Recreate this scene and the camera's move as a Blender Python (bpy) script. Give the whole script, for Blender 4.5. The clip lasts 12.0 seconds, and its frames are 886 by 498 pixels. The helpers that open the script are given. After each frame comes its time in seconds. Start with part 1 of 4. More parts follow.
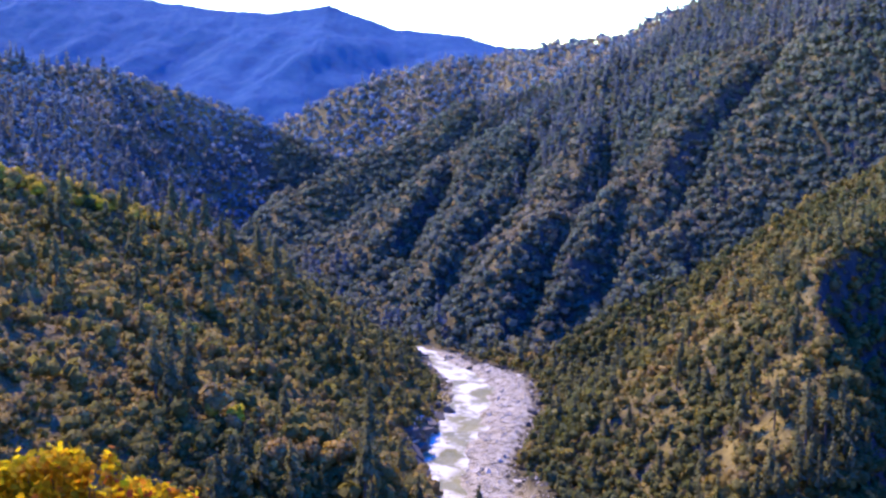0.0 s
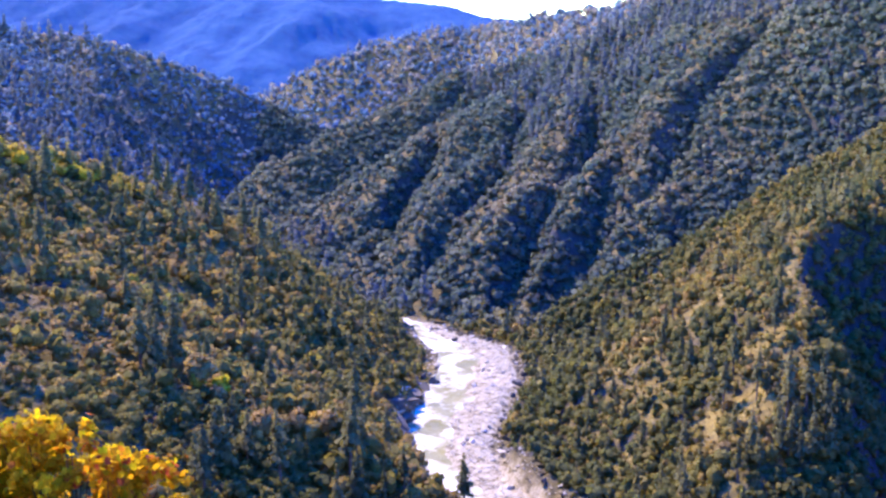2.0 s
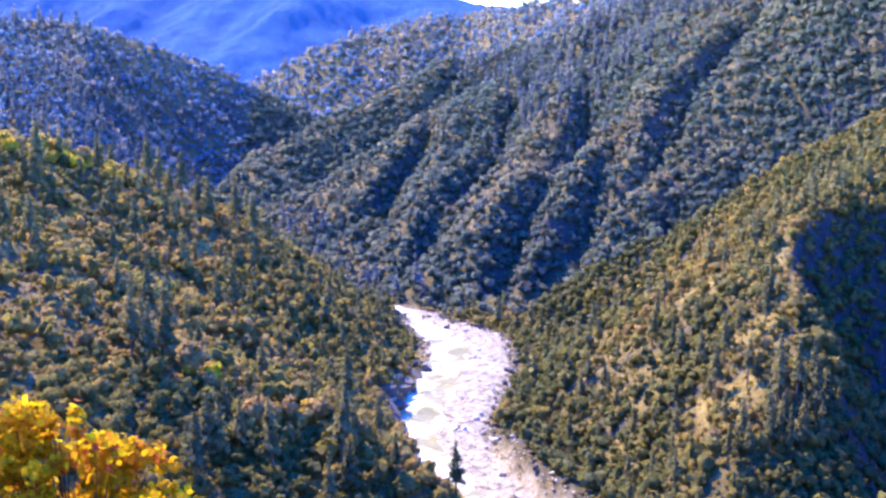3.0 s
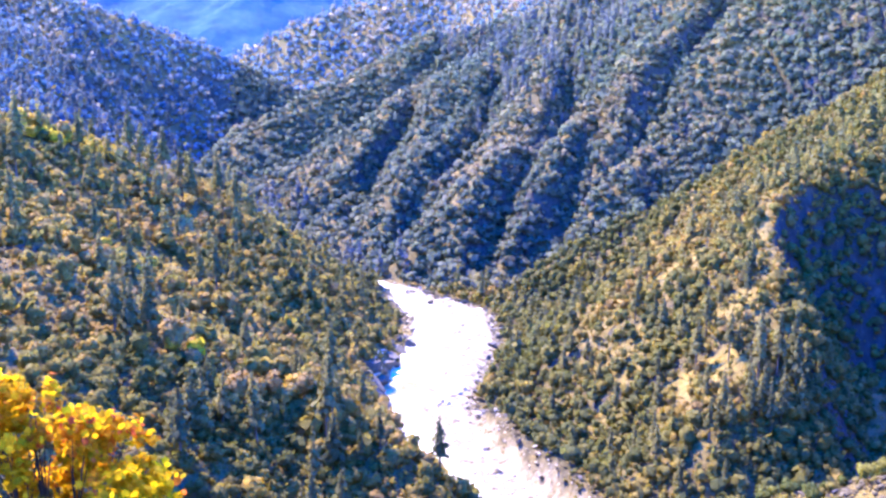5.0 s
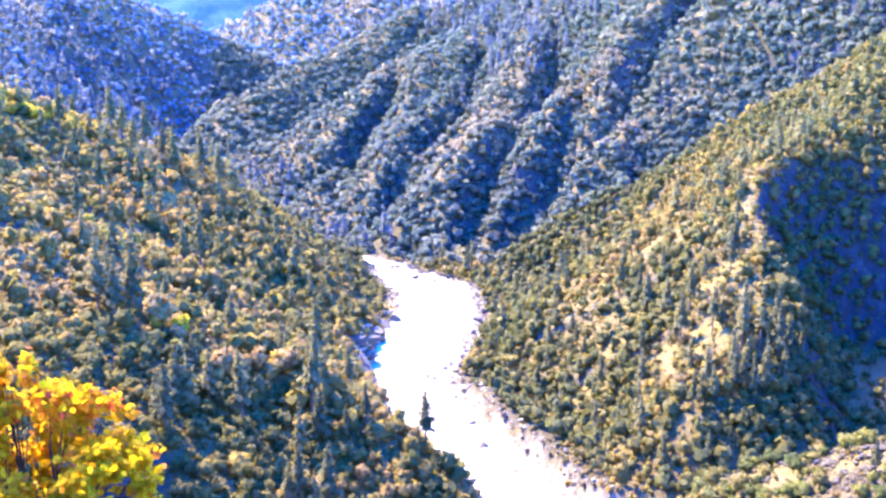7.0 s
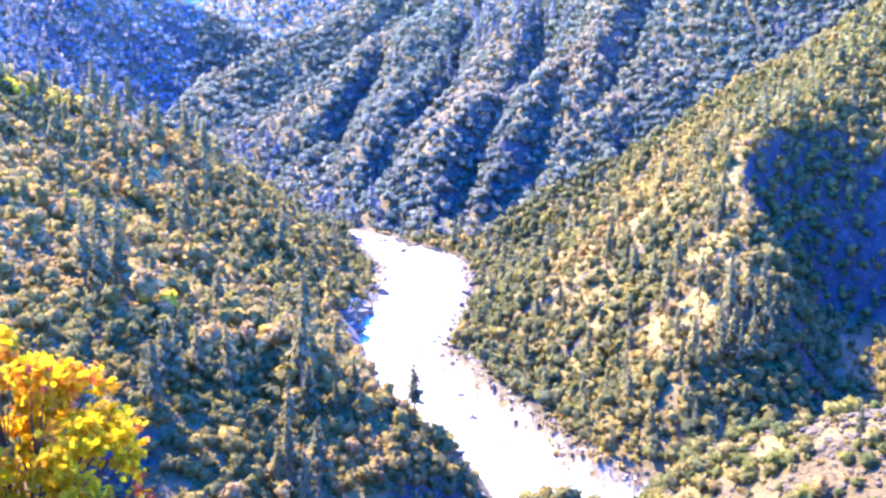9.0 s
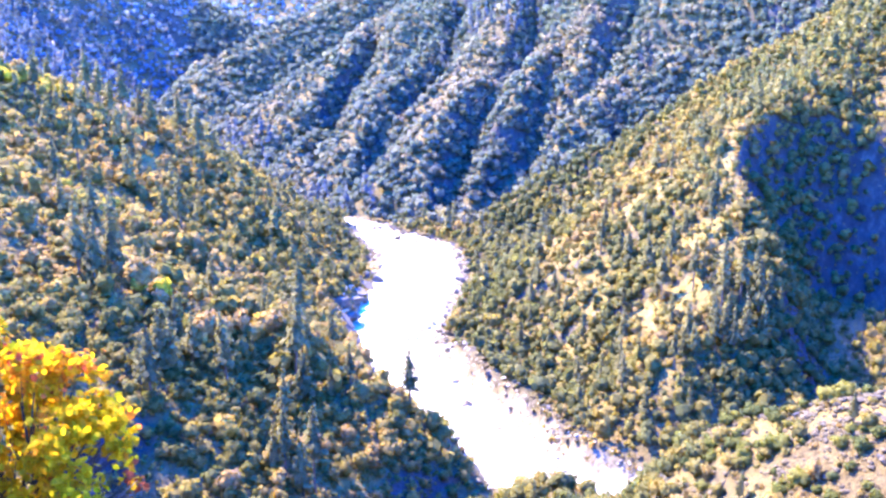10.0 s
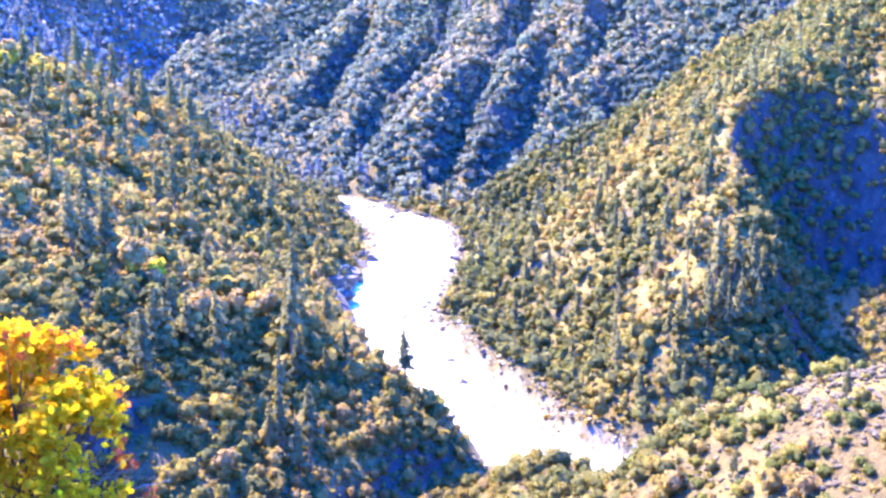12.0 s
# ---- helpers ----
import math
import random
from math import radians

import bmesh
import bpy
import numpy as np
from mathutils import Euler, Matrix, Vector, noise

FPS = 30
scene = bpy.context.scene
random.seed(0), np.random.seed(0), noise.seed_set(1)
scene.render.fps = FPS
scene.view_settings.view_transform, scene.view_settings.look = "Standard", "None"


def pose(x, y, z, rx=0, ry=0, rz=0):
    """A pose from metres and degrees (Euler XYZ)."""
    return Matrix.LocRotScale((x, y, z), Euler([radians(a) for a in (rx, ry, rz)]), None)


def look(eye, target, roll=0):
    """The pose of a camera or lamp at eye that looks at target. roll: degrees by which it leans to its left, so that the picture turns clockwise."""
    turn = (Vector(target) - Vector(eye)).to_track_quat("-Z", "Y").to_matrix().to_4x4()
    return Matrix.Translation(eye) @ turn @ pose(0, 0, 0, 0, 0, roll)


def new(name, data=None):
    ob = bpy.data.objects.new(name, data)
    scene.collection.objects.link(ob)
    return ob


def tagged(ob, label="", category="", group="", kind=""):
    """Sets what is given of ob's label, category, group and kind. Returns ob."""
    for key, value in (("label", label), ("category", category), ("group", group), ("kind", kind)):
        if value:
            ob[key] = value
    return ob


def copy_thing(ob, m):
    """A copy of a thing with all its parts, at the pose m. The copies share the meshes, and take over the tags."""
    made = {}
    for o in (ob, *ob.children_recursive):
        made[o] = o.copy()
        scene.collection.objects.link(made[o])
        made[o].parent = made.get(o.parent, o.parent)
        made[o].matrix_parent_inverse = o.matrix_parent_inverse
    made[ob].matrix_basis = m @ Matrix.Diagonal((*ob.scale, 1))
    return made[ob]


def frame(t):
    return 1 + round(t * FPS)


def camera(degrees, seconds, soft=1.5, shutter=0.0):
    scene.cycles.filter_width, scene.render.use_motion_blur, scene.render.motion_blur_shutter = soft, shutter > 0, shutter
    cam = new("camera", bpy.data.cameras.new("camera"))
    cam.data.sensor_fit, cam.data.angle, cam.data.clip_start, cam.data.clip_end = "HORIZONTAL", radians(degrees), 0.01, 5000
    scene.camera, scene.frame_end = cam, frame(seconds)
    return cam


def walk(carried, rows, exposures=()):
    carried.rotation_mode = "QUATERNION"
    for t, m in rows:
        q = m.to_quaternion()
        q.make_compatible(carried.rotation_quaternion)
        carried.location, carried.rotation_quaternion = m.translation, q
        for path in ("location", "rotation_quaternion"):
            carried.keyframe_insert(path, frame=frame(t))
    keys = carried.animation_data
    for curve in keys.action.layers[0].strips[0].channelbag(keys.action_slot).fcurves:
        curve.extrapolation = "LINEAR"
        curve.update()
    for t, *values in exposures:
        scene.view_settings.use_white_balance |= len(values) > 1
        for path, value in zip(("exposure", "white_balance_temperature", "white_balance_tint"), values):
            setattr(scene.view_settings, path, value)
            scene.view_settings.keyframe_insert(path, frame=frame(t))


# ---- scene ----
# ------------------------------------------------------------------ camera
EYE = Vector((0.0, 0.0, 160.0))          # the lookout, 160 m above the river
cam = camera(48.2, 12.0, soft=2.6)


def aim(t, yaw, pitch, roll):
    """The held camera at t: it sinks and moves forward a little as it tilts down."""
    a, p = radians(yaw), radians(pitch)
    eye = EYE + Vector((0.0386 * t, 0.0382 * t, -0.0352 * t))
    return t, look(eye, eye + Vector((math.sin(a) * math.cos(p), math.cos(a) * math.cos(p), math.sin(p))), roll)


walk(cam, [
    aim(0.0, 0.00, -7.00, 0.00), aim(0.5, 0.19, -7.46, 0.11), aim(1.0, 0.41, -7.90, 0.21),
    aim(1.5, 0.61, -8.26, 0.27), aim(2.0, 0.83, -8.64, 0.33), aim(2.5, 1.04, -8.97, 0.40),
    aim(3.0, 1.29, -9.34, 0.45), aim(4.0, 1.77, -10.07, 0.50), aim(5.0, 2.26, -10.76, 0.53),
    aim(5.5, 2.47, -11.09, 0.53), aim(6.0, 2.72, -11.48, 0.51), aim(6.5, 2.92, -11.82, 0.46),
    aim(7.0, 3.16, -12.20, 0.39), aim(8.0, 3.55, -12.97, 0.23), aim(9.0, 3.89, -13.74, 0.07),
    aim(9.5, 4.05, -14.09, -0.06), aim(10.0, 4.23, -14.49, -0.12), aim(10.5, 4.37, -14.83, -0.18),
    aim(11.0, 4.49, -15.19, -0.24), aim(11.5, 4.53, -15.47, -0.33), aim(12.0, 4.54, -15.72, -0.34),
], exposures=((0.0, 1.98, 6250, 13), (2.5, 2.70, 6300, 13), (5.0, 3.50, 6200, 13), (7.0, 3.97, 6200, 13), (12.0, 4.18, 6200, 13)))

# ------------------------------------------------------------------ light
SUN_FROM = Vector((-0.455, 0.455, 0.765)).normalized()   # autumn sun, ahead and to the left
world = bpy.data.worlds.new("sky_world")
scene.world = world
world.use_nodes = True
wn = world.node_tree.nodes
sky = wn.new("ShaderNodeTexSky")
sky.sky_type = "NISHITA"
sky.sun_disc = False
sky.sun_elevation = math.asin(SUN_FROM.z)
sky.sun_rotation = math.atan2(SUN_FROM.x, SUN_FROM.y)
sky.air_density, sky.dust_density, sky.ozone_density = 1.6, 0.6, 2.0
wn["Background"].inputs["Strength"].default_value = 0.15
deepen = wn.new("ShaderNodeHueSaturation")      # clear, deep blue autumn sky
deepen.inputs["Hue"].default_value = 0.541
deepen.inputs["Saturation"].default_value = 1.9
deepen.inputs["Value"].default_value = 1.5
world.node_tree.links.new(sky.outputs["Color"], deepen.inputs["Color"])
world.node_tree.links.new(deepen.outputs["Color"], wn["Background"].inputs["Color"])
sun = new("sun", bpy.data.lights.new("sun", "SUN"))
sun.data.energy, sun.data.angle, sun.data.color = 2.0, radians(0.6), (1.0, 0.80, 0.40)
sun.matrix_world = look(SUN_FROM * 1000, (0, 0, 0))


# ------------------------------------------------------------------ materials
def material(name, rough=0.9):
    m = bpy.data.materials.new(name)
    m.use_nodes = True
    m.node_tree.nodes["Principled BSDF"].inputs["Roughness"].default_value = rough
    m.node_tree.nodes["Principled BSDF"].inputs["Specular IOR Level"].default_value = 0.2
    return m, m.node_tree.nodes, m.node_tree.links


def ramp(nodes, links, fac, stops):
    r = nodes.new("ShaderNodeValToRGB")
    while len(r.color_ramp.elements) < len(stops):
        r.color_ramp.elements.new(0.5)
    for e, (p, c) in zip(r.color_ramp.elements, stops):
        e.position, e.color = p, (*c, 1)
    links.new(fac, r.inputs["Fac"])
    return r.outputs["Color"]


def noise_of(nodes, links, scale, detail=6.0, rough=0.6, stretch=None):
    n = nodes.new("ShaderNodeTexNoise")
    n.inputs["Scale"].default_value, n.inputs["Detail"].default_value = scale, detail
    n.inputs["Roughness"].default_value = rough
    co = nodes.new("ShaderNodeTexCoord")
    src = co.outputs["Object"]
    if stretch:
        mp = nodes.new("ShaderNodeMapping")
        mp.inputs["Scale"].default_value = stretch
        links.new(src, mp.inputs["Vector"])
        src = mp.outputs["Vector"]
    links.new(src, n.inputs["Vector"])
    return n.outputs["Fac"]


def blend(nodes, links, fac, a, b, mode="MIX"):
    x = nodes.new("ShaderNodeMix")
    x.data_type, x.blend_type = "RGBA", mode
    for sock, v in ((x.inputs[0], fac), (x.inputs[6], a), (x.inputs[7], b)):
        if isinstance(v, bpy.types.NodeSocket):
            links.new(v, sock)
        elif isinstance(v, (int, float)):
            sock.default_value = v
        else:
            sock.default_value = (*v, 1)
    return x.outputs[2]


def attribute(nodes, name):
    a = nodes.new("ShaderNodeAttribute")
    a.attribute_name = name
    return a.outputs["Fac"]


def bump(nodes, links, height, strength, distance):
    b = nodes.new("ShaderNodeBump")
    b.inputs["Strength"].default_value, b.inputs["Distance"].default_value = strength, distance
    links.new(height, b.inputs["Height"])
    links.new(b.outputs["Normal"], nodes["Principled BSDF"].inputs["Normal"])


def foliage(name, stops, glow=0.5, source="tint", jitter=0.16, leaf_size=1.6):
    """Leaves: a colour by tree, a little variation by clump, light through the leaf."""
    m, n, l = material(name, 0.7)
    n["Principled BSDF"].inputs["Specular IOR Level"].default_value = 0.12
    if source == "tint":
        fac = attribute(n, "tint")
    else:
        fac = n.new("ShaderNodeObjectInfo").outputs["Random"]
    base = ramp(n, l, fac, stops)
    isl = n.new("ShaderNodeNewGeometry").outputs["Random Per Island"]
    shade = ramp(n, l, isl, [(0.0, (1 - jitter,) * 3), (1.0, (1 + jitter * 0.6, 1 + jitter * 0.5, 1.0))])
    col = blend(n, l, 1.0, base, shade, "MULTIPLY")
    p = n["Principled BSDF"]
    speck = noise_of(n, l, leaf_size, 4.0, 0.65)
    col = blend(n, l, 1.0, col, ramp(n, l, speck, [(0.34, (0.60, 0.62, 0.64)), (0.50, (0.97, 0.97, 0.97)), (0.64, (1.25, 1.22, 1.16))]), "MULTIPLY")
    bump(n, l, speck, 1.0, 0.6 / leaf_size)
    l.new(col, p.inputs["Base Color"])
    tr = n.new("ShaderNodeBsdfTranslucent")
    l.new(col, tr.inputs["Color"])
    mix = n.new("ShaderNodeMixShader")
    mix.inputs[0].default_value = glow
    l.new(p.outputs[0], mix.inputs[1])
    l.new(tr.outputs[0], mix.inputs[2])
    l.new(mix.outputs[0], n["Material Output"].inputs["Surface"])
    return m


OAK = [(0.0, (0.118, 0.122, 0.042)), (0.3, (0.170, 0.156, 0.046)), (0.52, (0.220, 0.182, 0.050)),
       (0.74, (0.268, 0.202, 0.055)), (0.9, (0.300, 0.212, 0.062)), (1.0, (0.315, 0.212, 0.075))]
# the haze of distance is put into these oak colours, bluest for the far slopes
HAZED_OAK = [(0.0, (0.100, 0.132, 0.106)), (0.4, (0.146, 0.168, 0.122)), (0.75, (0.194, 0.190, 0.126)), (1.0, (0.242, 0.202, 0.128))]
FAR_HAZED_OAK = [(0.0, (0.115, 0.190, 0.300)), (0.4, (0.155, 0.228, 0.325)), (0.7, (0.250, 0.268, 0.295)), (1.0, (0.40, 0.320, 0.24))]
oak_leaf = foliage("oak_foliage", OAK)
hazed_oak_leaf = foliage("hazed_oak_foliage", HAZED_OAK, leaf_size=0.9)
far_hazed_oak_leaf = foliage("far_hazed_oak_foliage", FAR_HAZED_OAK, leaf_size=0.6)
oak_leaf_one = foliage("oak_foliage_single", OAK, source="object")
SHRUB = [(0.0, (0.105, 0.120, 0.034)), (0.5, (0.165, 0.168, 0.040)), (0.85, (0.235, 0.210, 0.048)), (1.0, (0.30, 0.23, 0.07))]
shrub_leaf_one = foliage("shrub_foliage", SHRUB, source="object")
PINE = [(0.0, (0.110, 0.110, 0.048)), (0.5, (0.165, 0.152, 0.060)), (1.0, (0.215, 0.188, 0.072))]
# needles of the distant pines, with blue haze mixed into their colour
HAZED_PINE = [(0.0, (0.085, 0.110, 0.130)), (0.5, (0.120, 0.140, 0.155)), (1.0, (0.165, 0.165, 0.165))]
hazed_pine_leaf = foliage("hazed_pine_needles", HAZED_PINE)
pine_leaf = foliage("pine_needles", PINE, 0.4)
pine_leaf_one = foliage("pine_needles_single", PINE, 0.4, source="object")
AUTUMN = [(0.0, (0.44, 0.35, 0.05)), (0.15, (0.38, 0.28, 0.08)), (0.6, (0.34, 0.235, 0.085)), (1.0, (0.32, 0.205, 0.075))]
yellow_leaf_one = foliage("yellow_foliage_single", [(0.0, (0.56, 0.46, 0.04)), (1.0, (0.50, 0.34, 0.07))], 0.5, source="object")
autumn_leaf_one = foliage("autumn_foliage_single", AUTUMN, 0.35, source="object")


def bark_material(name, a, b):
    m, n, l = material(name, 0.95)
    f = noise_of(n, l, 6.0, stretch=(1, 1, 0.2))
    l.new(ramp(n, l, f, [(0.3, a), (0.7, b)]), n["Principled BSDF"].inputs["Base Color"])
    bump(n, l, f, 0.6, 0.03)
    return m


bark = bark_material("bark", (0.06, 0.045, 0.035), (0.16, 0.13, 0.105))
pale_bark = bark_material("pale_bark", (0.10, 0.08, 0.065), (0.28, 0.24, 0.20))


def rock_material(name, a, b, c):
    m, n, l = material(name, 0.85)
    big = noise_of(n, l, 0.35)
    fine = noise_of(n, l, 3.0, 8.0, 0.7)
    col = blend(n, l, fine, ramp(n, l, big, [(0.3, a), (0.7, b)]), c)
    tone = n.new("ShaderNodeObjectInfo").outputs["Random"]
    col = blend(n, l, 1.0, col, ramp(n, l, tone, [(0.0, (0.7, 0.7, 0.7)), (1.0, (1.1, 1.1, 1.1))]), "MULTIPLY")
    l.new(col, n["Principled BSDF"].inputs["Base Color"])
    bump(n, l, fine, 0.7, 0.25)
    return m


granite = rock_material("river_granite", (0.24, 0.195, 0.13), (0.42, 0.355, 0.25), (0.54, 0.465, 0.345))
slate = rock_material("slope_rock", (0.040, 0.030, 0.016), (0.090, 0.068, 0.036), (0.145, 0.110, 0.060))
dark_rock = rock_material("dark_rock", (0.045, 0.038, 0.030), (0.10, 0.085, 0.066), (0.15, 0.13, 0.105))

# hillside ground: litter and soil, dry grass, scree and washed granite by zone
ground_mat, n, l = material("hillside_ground", 0.95)
soil = ramp(n, l, noise_of(n, l, 0.05, 8.0, 0.7), [(0.3, (0.090, 0.076, 0.034)), (0.5, (0.140, 0.108, 0.046)), (0.7, (0.220, 0.156, 0.066))])
litter = ramp(n, l, noise_of(n, l, 0.6, 8.0, 0.7), [(0.35, (0.55, 0.55, 0.52)), (0.7, (1.2, 1.15, 1.1))])
soil = blend(n, l, 1.0, soil, litter, "MULTIPLY")
straw = ramp(n, l, noise_of(n, l, 0.22, 8.0, 0.75), [(0.34, (0.10, 0.075, 0.026)), (0.5, (0.21, 0.148, 0.040)), (0.68, (0.29, 0.205, 0.060))])
grit = ramp(n, l, noise_of(n, l, 1.6, 8.0, 0.8), [(0.38, (0.45, 0.42, 0.40)), (0.52, (1.0, 1.0, 1.0)), (0.66, (1.2, 1.2, 1.2))])
talus = ramp(n, l, noise_of(n, l, 0.45, 10.0, 0.8), [(0.36, (0.040, 0.028, 0.011)), (0.48, (0.120, 0.084, 0.031)), (0.64, (0.18, 0.130, 0.050))])
bedrock = ramp(n, l, noise_of(n, l, 0.25, 10.0, 0.75), [(0.37, (0.080, 0.060, 0.026)), (0.48, (0.29, 0.235, 0.145)), (0.64, (0.50, 0.43, 0.30))])
talus = blend(n, l, 1.0, talus, grit, "MULTIPLY")
col = blend(n, l, attribute(n, "scree"), soil, talus)
col = blend(n, l, attribute(n, "grass"), col, straw)
# dark rock of steep faces, with flank and gully shade put into the colour
crag_shade = ramp(n, l, noise_of(n, l, 0.3, 9.0, 0.75, stretch=(1, 1, 0.35)), [(0.35, (0.020, 0.020, 0.022)), (0.55, (0.052, 0.050, 0.050)), (0.7, (0.11, 0.10, 0.095))])
col = blend(n, l, attribute(n, "shaded_cliff"), col, crag_shade)
col = blend(n, l, attribute(n, "bed"), col, bedrock)
l.new(col, n["Principled BSDF"].inputs["Base Color"])
bump(n, l, noise_of(n, l, 0.9, 10.0, 0.75), 1.0, 0.9)

# ------------------------------------------------------------------ the shape of the land
RNG = np.random.default_rng(7)


def lattice(ix, iy, seed):
    h = (ix.astype(np.int64) * 374761393 + iy.astype(np.int64) * 668265263 + seed * 974634721) & 0x7FFFFFFF
    h = ((h ^ (h >> 13)) * 1274126177) & 0x7FFFFFFF
    return ((h ^ (h >> 16)) & 0xFFFF) / 65535.0


def value_noise(x, y, size, seed):
    x, y = x / size, y / size
    ix, iy = np.floor(x), np.floor(y)
    fx, fy = x - ix, y - iy
    fx, fy = fx * fx * (3 - 2 * fx), fy * fy * (3 - 2 * fy)
    a, b = lattice(ix, iy, seed), lattice(ix + 1, iy, seed)
    c, d = lattice(ix, iy + 1, seed), lattice(ix + 1, iy + 1, seed)
    return (a + (b - a) * fx) * (1 - fy) + (c + (d - c) * fx) * fy - 0.5


def fbm(x, y, size, octaves, seed):
    return sum(value_noise(x + 31.7 * k, y - 17.3 * k, size / 2 ** k, seed + k) / 2 ** k for k in range(octaves))


def along(x, y, line):
    """Distance in plan to a polyline, and its height at the nearest place."""
    best, height = np.full(np.shape(x), 1e9), np.zeros(np.shape(x))
    for (ax, ay, az), (bx, by, bz) in zip(line, line[1:]):
        ux, uy = bx - ax, by - ay
        s = np.clip(((x - ax) * ux + (y - ay) * uy) / (ux * ux + uy * uy), 0, 1)
        d = np.hypot(x - ax - s * ux, y - ay - s * uy)
        near = d < best
        best, height = np.where(near, d, best), np.where(near, az + s * (bz - az), height)
    return best, height


def soft_min(a, b, k):
    h = np.clip(0.5 + 0.5 * (b - a) / k, 0, 1)
    return b + (a - b) * h - k * h * (1 - h)


RIVER = [(420, 60, -6), (300, 150, -4), (190, 240, -2), (106, 271, -1), (60, 295, 0), (41, 331, 0), (21, 382, 0),
         (7, 436, 0), (14, 490, 1), (30, 560, 2), (27, 610, 2), (-4, 672, 3), (-62, 735, 5), (-150, 835, 10), (-238, 945, 16),
         (-222, 1080, 24), (-152, 1180, 30), (-80, 1300, 38), (-70, 1420, 44), (-190, 1640, 60), (-420, 1900, 90), (-700, 2300, 140)]

# crests: silhouettes of the spurs and the main ridges (line, fall to the sides)
RIDGES = [
    ([(-640, 60, 330), (-400, 250, 240), (-260, 427, 181), (-212, 453, 151), (-178, 510, 127), (-133, 575, 93), (-87, 614, 63), (-33, 645, 24), (-12, 640, 9)], 0.42),
    ([(-900, 700, 420), (-587, 930, 300), (-480, 1045, 270), (-390, 1135, 249), (-330, 1190, 224), (-279, 1229, 200), (-172, 1289, 158), (-136, 1313, 138)], 0.55),
    ([(560, 300, 300), (500, 655, 318), (455, 839, 330), (388, 1083, 346), (340, 1306, 324), (255, 1630, 296), (101, 1997, 306)], 0.84),
    ([(101, 1997, 306), (-96, 1948, 270), (-205, 1889, 228), (-307, 1824, 185)], 0.6),
    ([(340, 1360, 320), (290, 1349, 267), (164, 1290, 225), (84, 1227, 197), (11, 1170, 181), (-56, 1119, 147), (-105, 1075, 119), (-150, 1029, 84), (-194, 981, 43)], 0.62),
    ([(470, 720, 300), (370, 630, 195), (276, 555, 132), (196, 482, 98), (169, 417, 85), (145, 373, 57), (121, 339, 36)], 0.74),
    ([(276, 555, 132), (253, 588, 108), (213, 615, 74), (183, 634, 54), (116, 650, 30), (66, 655, 3)], 0.9),
    ([(20, 680, 6), (115, 725, 70), (230, 762, 136), (360, 790, 228), (455, 839, 330)], 0.40),
    ([(-20, 722, 10), (95, 798, 94), (235, 875, 188), (405, 935, 308)], 0.40),
    ([(-80, 786, 14), (35, 878, 100), (180, 975, 196), (370, 1065, 318)], 0.40),
    ([(-150, 860, 18), (-35, 952, 100), (115, 1060, 186), (330, 1180, 306)], 0.40),
    ([(-400, 250, 240), (-250, -120, 215), (0, -60, 192), (140, -80, 205), (400, -200, 260)], 0.58),
    ([(140, -80, 205), (150, 60, 132), (122, 150, 110), (106, 188, 94), (98, 206, 83), (90, 222, 62), (80, 240, 32), (70, 262, 2)], 0.80),
]
# streams and gullies that cut the slopes (line, rise of the sides, half the width of a flat floor)
GULLIES = [
    ([(50, 303, 0), (0, 232, 12), (-62, 172, 32), (-160, 110, 74), (-330, 70, 150)], 0.60),
    ([(50, 300, -2), (28, 283, -2), (2, 260, 3), (-16, 246, 14)], 2.2),
    ([(20, 258, 4), (50, 190, 28), (76, 128, 58), (112, 60, 105)], 0.60),
    ([(120, 284, -1), (215, 320, 2), (310, 400, 40), (420, 480, 120)], 0.80),
    ([(184, 300, -2), (195, 329, -2), (217, 375, 4), (238, 425, 8)], 1.9, 22),
    ([(40, 662, 3), (110, 690, 18), (200, 700, 46), (310, 700, 100), (420, 705, 200)], 0.80),
    ([(28, 650, 2), (52, 690, 2), (76, 752, 37), (95, 785, 66), (114, 822, 87), (146, 905, 121), (172, 985, 172), (215, 1080, 216)], 1.05),
    ([(-18, 706, 2), (-12, 736, 2), (1, 792, 23), (17, 830, 50), (36, 860, 67), (56, 900, 87), (90, 980, 128)], 1.05),
    ([(-66, 765, 16), (-46, 815, 22), (-30, 880, 40), (-12, 945, 77), (10, 1030, 117)], 1.05),
    ([(48, 650, 2), (84, 690, 2), (124, 732, 33), (146, 785, 82), (156, 830, 113), (180, 890, 144)], 1.05),
    ([(150, 745, 58), (196, 808, 108), (238, 846, 154), (275, 880, 186), (330, 930, 248)], 1.05),
    ([(-20, 640, 4), (-70, 560, 42), (-120, 470, 80), (-190, 400, 125)], 1.2),
    ([(-5, 440, 2), (-60, 400, 38), (-130, 345, 85), (-220, 300, 140)], 1.1),
    ([(-240, 1000, 22), (-270, 1025, 50), (-310, 1050, 90)], 1.5),
    ([(-150, 835, 10), (-230, 780, 16), (-330, 720, 34), (-460, 650, 80)], 0.50),
    ([(-170, 1170, 30), (-200, 1190, 55), (-226, 1202, 78)], 2.0),
    ([(-120, 1500, 50), (0, 1650, 130), (80, 1850, 230)], 0.75),
    ([(-200, 1640, 62), (-130, 1780, 150), (-80, 1880, 220)], 0.75),
]
def bed_width(x, y):
    wide = np.interp(y, [250, 330, 400, 460, 560, 610, 640, 660, 720], [13, 15, 16, 22, 22, 22, 17, 9, 4])
    return wide + wide * (0.25 * value_noise(x, y, 50, 3) + 0.2 * value_noise(x, y, 17, 4))


